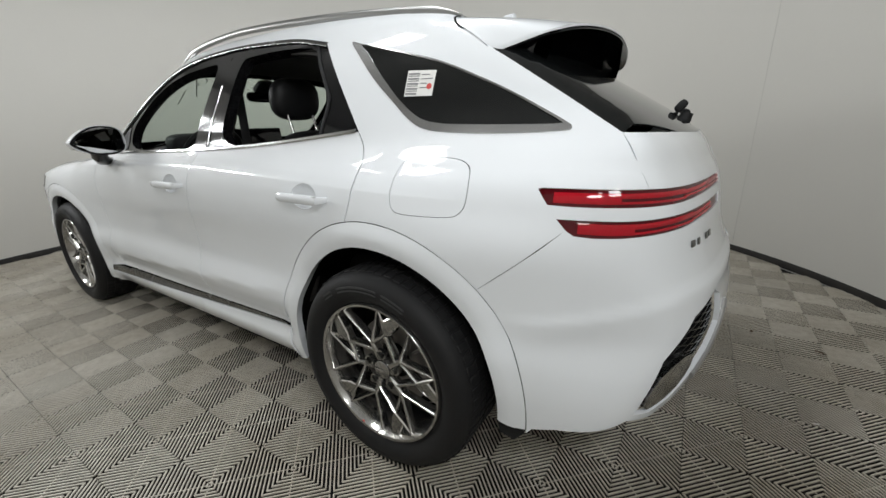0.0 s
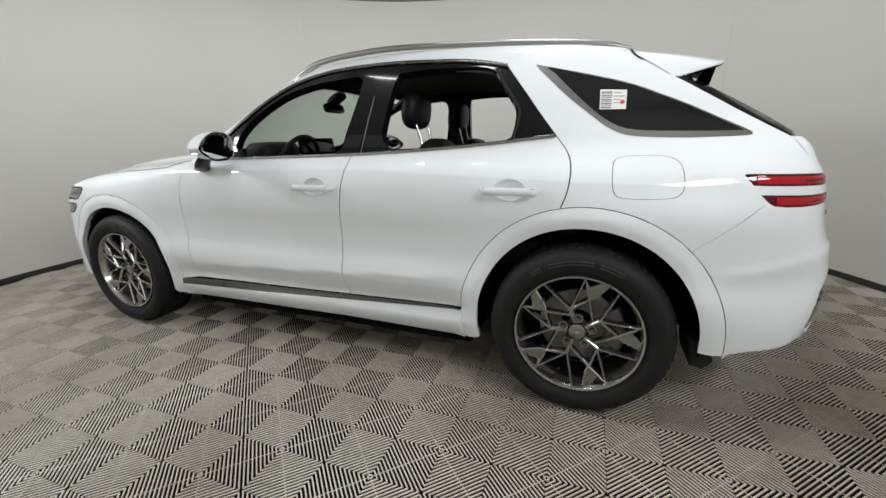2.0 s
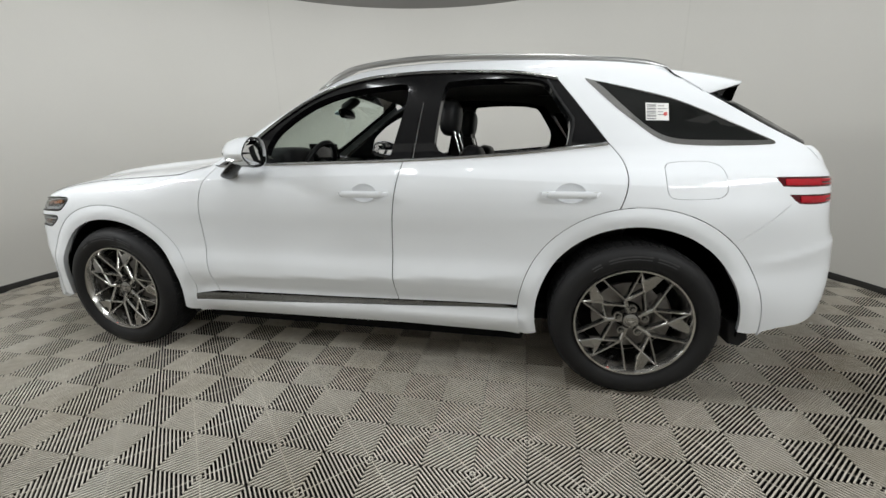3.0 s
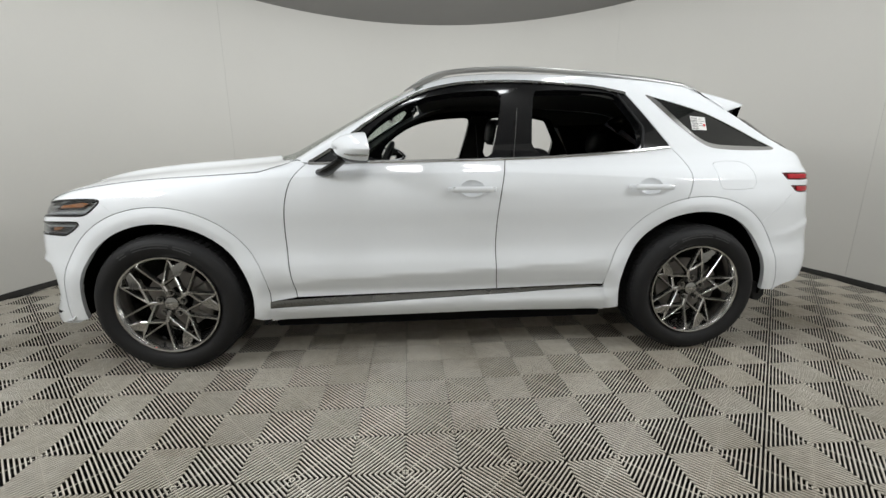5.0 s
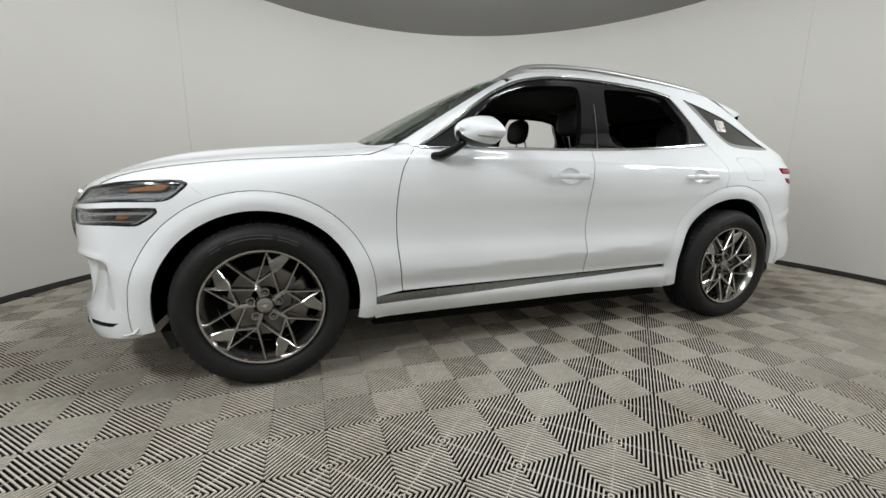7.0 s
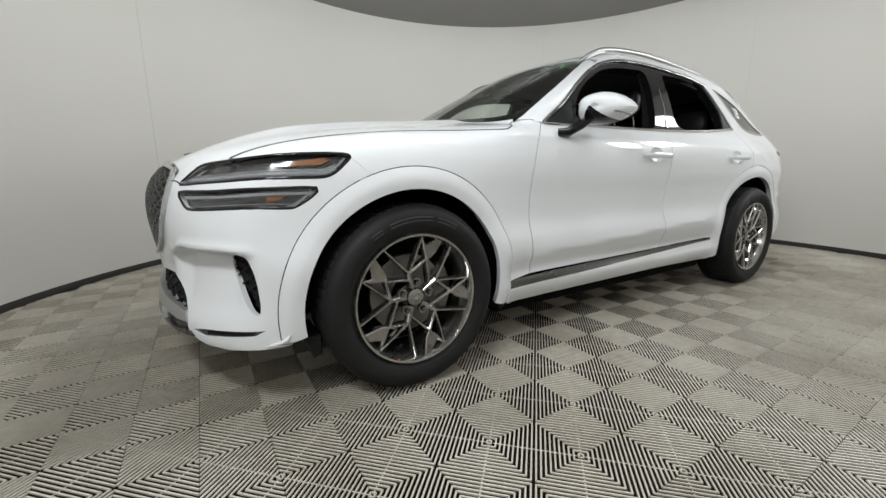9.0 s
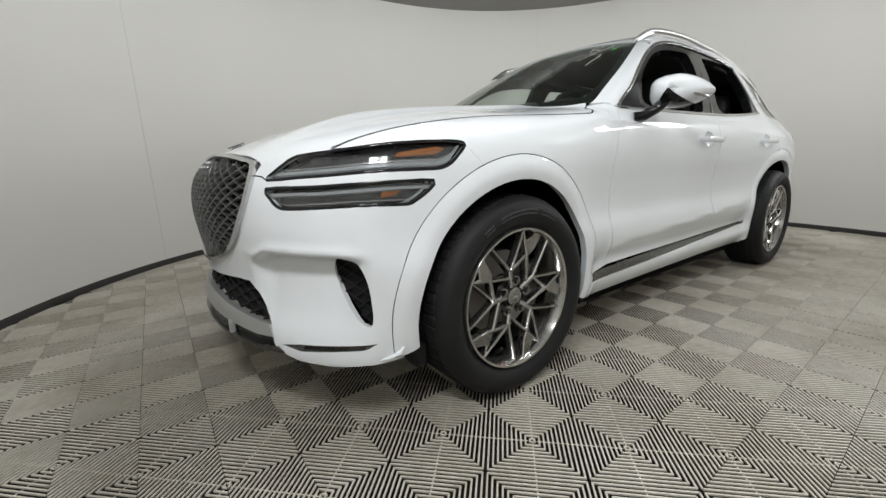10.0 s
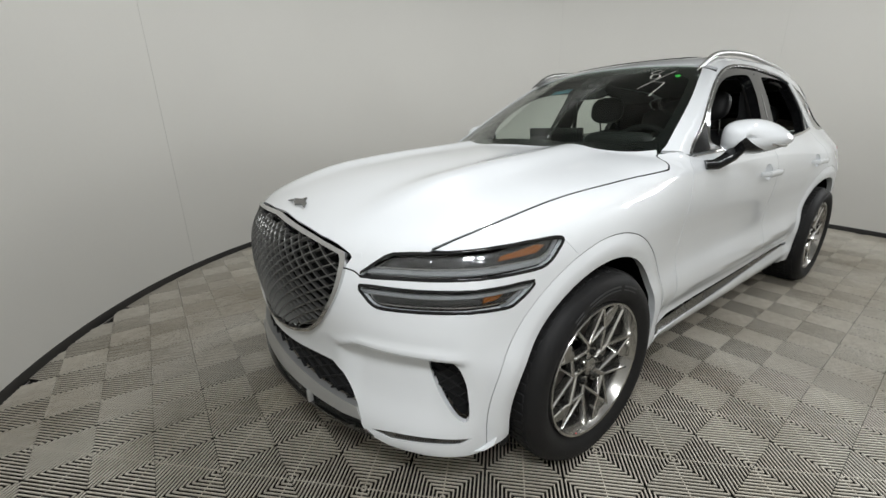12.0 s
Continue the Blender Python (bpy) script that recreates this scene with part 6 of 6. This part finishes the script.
def rails():
    for s in (-1, 1):
        line = flow([(-0.20, 0.565, 1.482), (-0.15, 0.562, 1.510), (-0.07, 0.562, 1.548), (0.03, 0.562, 1.580), (0.24, 0.560, 1.602), (0.51, 0.557, 1.608), (0.93, 0.550, 1.588), (1.25, 0.542, 1.562), (1.44, 0.534, 1.540), (1.545, 0.528, 1.518), (1.575, 0.526, 1.508)], 5)
        bm = bmesh.new()
        tube(bm, [(a, s * b, c) for a, b, c in line], [0.0095 * min(1, 0.25 + (a + 0.20) / 0.16, 0.25 + (1.575 - a) / 0.12) for a, b, c in line], 10, flat=1.5)
        rail = part("roof_rail", bm, RAIL, car, "satin silver roof rail")
        for x0, x1 in ((-0.16, 0.06), (1.40, 1.56)):
            bm = bmesh.new()
            seg = [(a, b, c) for a, b, c in line if x0 <= a <= x1]
            tube(bm, [(a, s * b, c - 0.012) for a, b, c in seg], [0.004] + [0.0075] * (len(seg) - 2) + [0.004], 8, flat=1.4)
            part("rail_foot", bm, RAIL, rail)


def side_trims(mirror):
    mould("waist_moulding", car, "side", [[(a, BELT(a)) for a in np.linspace(-0.70, 1.292, 60)]], 0.015, 0.007, CHROME, 0.0, mirror, "bright metal waist moulding")
    mould("roof_moulding", car, "side", [DLO_TOP], 0.017, 0.005, DARK_CHROME, -0.001, mirror, "dark satin window moulding")
    mould("roof_joint", car, "side", [flow([(1.565, 1.512), (1.567, 1.495), (1.590, 1.470), (1.640, 1.447)], 4)], 0.006, 0.0012, CAVITY, 0.0, mirror)
    mould("bonnet_shut_line", car, "side", [[p for p in BONNET_EDGE if p[0] < -0.80]], 0.0042, 0.0014, CAVITY, 0.0, mirror)
    mould("window_edge", car, "side", [[(0.386, 1.112), (0.405, 1.25), (0.422, 1.38)]], 0.003, 0.002, CHROME, -0.005, mirror)
    mould("frame_joint", car, "side", [[(0.375, 1.112), (0.40, 1.30), (0.43, 1.50)]], 0.004, 0.001, CAVITY, -0.006, mirror)
    mould("quarter_joint", car, "side", [[(1.125, 1.158), (1.142, 1.25), (1.14, 1.285), (1.06, 1.40), (1.02, 1.468)]], 0.012, 0.006, BLACK, -0.004, mirror)


def mud_flaps():
    for s in (-1, 1):
        for pts, y in (([(1.850, 0.385), (1.925, 0.375), (1.945, 0.300), (1.915, 0.262), (1.868, 0.272)], 0.850), ([(-0.985, 0.34), (-0.955, 0.33), (-0.95, 0.24), (-0.985, 0.22), (-1.0, 0.26)], 0.86), ([(-1.86, 0.28), (-1.80, 0.27), (-1.80, 0.20), (-1.83, 0.19)], 0.84)):
            bm = bmesh.new()
            prism(bm, pts, 0.20, pose(0, -y if s < 0 else y - 0.20, 0), 0.006)
            part("mud_flap", bm, BLACK, car, "black plastic mud flap")


def on_sheet(view, u, v, lift):
    p = on_form(view, [(u, v)])[0]
    return Vector(p + slope(p[None])[0] * lift)


def labels():
    st = panel("window_sticker", car, "side", [(1.455, 1.345), (1.555, 1.339), (1.555, 1.264), (1.457, 1.267)], PAPER, lift=0.0015, thick=0.001, cell=0.03, label="white printed stock sticker with a red dot")
    for k in range(9):
        z = 1.336 - k * 0.0075
        panel("barcode_bar", st, "side", [(1.461, z), (1.500, z - 0.002), (1.500, z - 0.0062 + 0.002 * (k % 2)), (1.461, z - 0.0042 + 0.002 * (k % 2))], INK, lift=0.0025, thick=0.0006, cell=0.05)
    for k, (a, b) in enumerate(((1.508, 1.535), (1.508, 1.548), (1.508, 1.530), (1.508, 1.545))):
        z = 1.330 - 0.013 * k
        panel("print_line", st, "side", [(a, z), (b, z - 0.001), (b, z - 0.0035), (a, z - 0.0025)], INK, lift=0.0025, thick=0.0006, cell=0.05)
    panel("red_dot", st, "side", arc(1.540, 1.292, 0.0085, 0, 345, 20), RED_INK, lift=0.003, thick=0.0006, cell=0.02, label="round red dot sticker")
    # date in white marker on the windscreen, read from outside: 8 / 7
    strokes = {"marker_eight": [(-0.205, -0.385), (-0.225, -0.360), (-0.250, -0.352), (-0.262, -0.372), (-0.262, -0.400), (-0.285, -0.418), (-0.312, -0.405), (-0.305, -0.378), (-0.275, -0.372), (-0.245, -0.392), (-0.215, -0.400)],
               "marker_slash": [(-0.205, -0.462), (-0.30, -0.425), (-0.425, -0.375)],
               "marker_seven": [(-0.335, -0.405), (-0.340, -0.440), (-0.342, -0.472), (-0.40, -0.470), (-0.478, -0.468)]}
    for name, pts in strokes.items():
        bm = bmesh.new()
        line = flow(pts, 4)
        tube(bm, [on_sheet("top", a, b, 0.0015) for a, b in line], 0.0035, 6, flat=0.3)
        part(name, bm, CHALK, car, "white marker stroke of a written date")
    ring = arc(0, 0, 0.013, 0, 345, 20)
    panel("green_dot", car, "top", [(-0.255 + a, -0.497 + b) for a, b in ring], GREEN_INK, lift=0.002, thick=0.0006, cell=0.03, label="round green dot sticker")
    panel("toll_tag", car, "top", [(-0.395, 0.20), (-0.440, 0.20), (-0.440, 0.06), (-0.395, 0.06)], BLUE_INK, lift=-0.012, thick=0.001, cell=0.05, label="pale blue paper tag behind the glass")
    tag = panel("paper_tag", car, "top", [(-0.725, -0.650), (-0.700, -0.672), (-0.765, -0.682), (-0.785, -0.662)], PAPER, lift=-0.012, thick=0.001, cell=0.05, label="white paper number tag behind the glass")
    for k in range(4):
        x = -0.722 - 0.015 * k
        panel("print_line", tag, "top", [(x, -0.657), (x - 0.004, -0.657), (x - 0.004, -0.674), (x, -0.673)], INK, lift=-0.0112, thick=0.0005, cell=0.05)


def screen_border():
    """The black band printed round the windscreen, and the wiper cowl."""
    pil = SCREEN_EDGE
    scr = flow([(-0.995, 0.0), (-0.975, -0.30), (-0.88, -0.58), (-0.80, -0.70)], 5) + pil + flow([(-0.115, -0.50), (-0.135, -0.29), (-0.15, 0.0)], 4)
    inner = flow([(-0.93, 0.0), (-0.91, -0.30), (-0.82, -0.56), (-0.745, -0.655)], 5) + [(a, b + 0.045) for a, b in pil if a > -0.70 and a < -0.22] + [(-0.205, -0.46), (-0.225, -0.28), (-0.24, 0.0)]
    panel("windscreen_border", car, "top", both(scr), GLOSS_BLACK, holes=[both(inner)], lift=-0.011, thick=0.002, cell=0.04, label="black printed border of the windscreen")
    cowl = flow([(-1.03, 0.0), (-1.01, -0.30), (-0.92, -0.58), (-0.83, -0.70)], 4) + flow([(-0.78, -0.70), (-0.865, -0.58), (-0.965, -0.30), (-0.985, 0.0)], 4)
    panel("wiper_cowl", car, "top", both(cowl), BLACK, lift=-0.016, thick=0.01, cell=0.05, label="black wiper cowl")


for m_ in ("", "r"):
    door_handles(m_)
    side_trims(m_)
for s_ in (-1, 1):
    wing_mirror(s_)
rails()
mud_flaps()
labels()
screen_border()


def scrap(name, at, size, turn, mat, label):
    """A small crumpled flake lying on the floor."""
    bm = bmesh.new()
    rows = [[bm.verts.new(((i / 4 - 0.5) * size[0], (k / 3 - 0.5) * size[1] * (1 - 0.5 * abs(i / 4 - 0.5)), 0.002 + random.uniform(0, 0.25) * size[1])) for k in range(4)] for i in range(5)]
    for a, b in zip(rows, rows[1:]):
        for k in range(3):
            bm.faces.new((a[k], b[k], b[k + 1], a[k + 1]))
    bmesh.ops.solidify(bm, geom=bm.faces[:], thickness=0.0008)
    ob = part(name, bm, mat, None)
    ob.matrix_world = pose(*at, 0.0005, 0, 0, turn)
    tagged(ob, label, "litter", "litter on the floor")


scrap("paper_scrap", (2.807, 0.097), (0.022, 0.012), 20, PAPER, "tiny crumpled white paper scrap on grey tiles")
scrap("leaf_scrap", (2.939, 0.759), (0.045, 0.016), -25, LEAF, "small dry brown leaf scrap on grey tiles")
scrap("leaf_scrap", (2.662, 0.854), (0.025, 0.014), 60, LEAF, "small dry brown leaf scrap on grey tiles")
scrap("leaf_scrap", (-0.874, -0.746), (0.022, 0.016), 10, LEAF, "small dry brown leaf scrap on grey tiles")

# ---- the tiles, piece by piece ----
floor_thing = booth()
tiles(floor_thing)
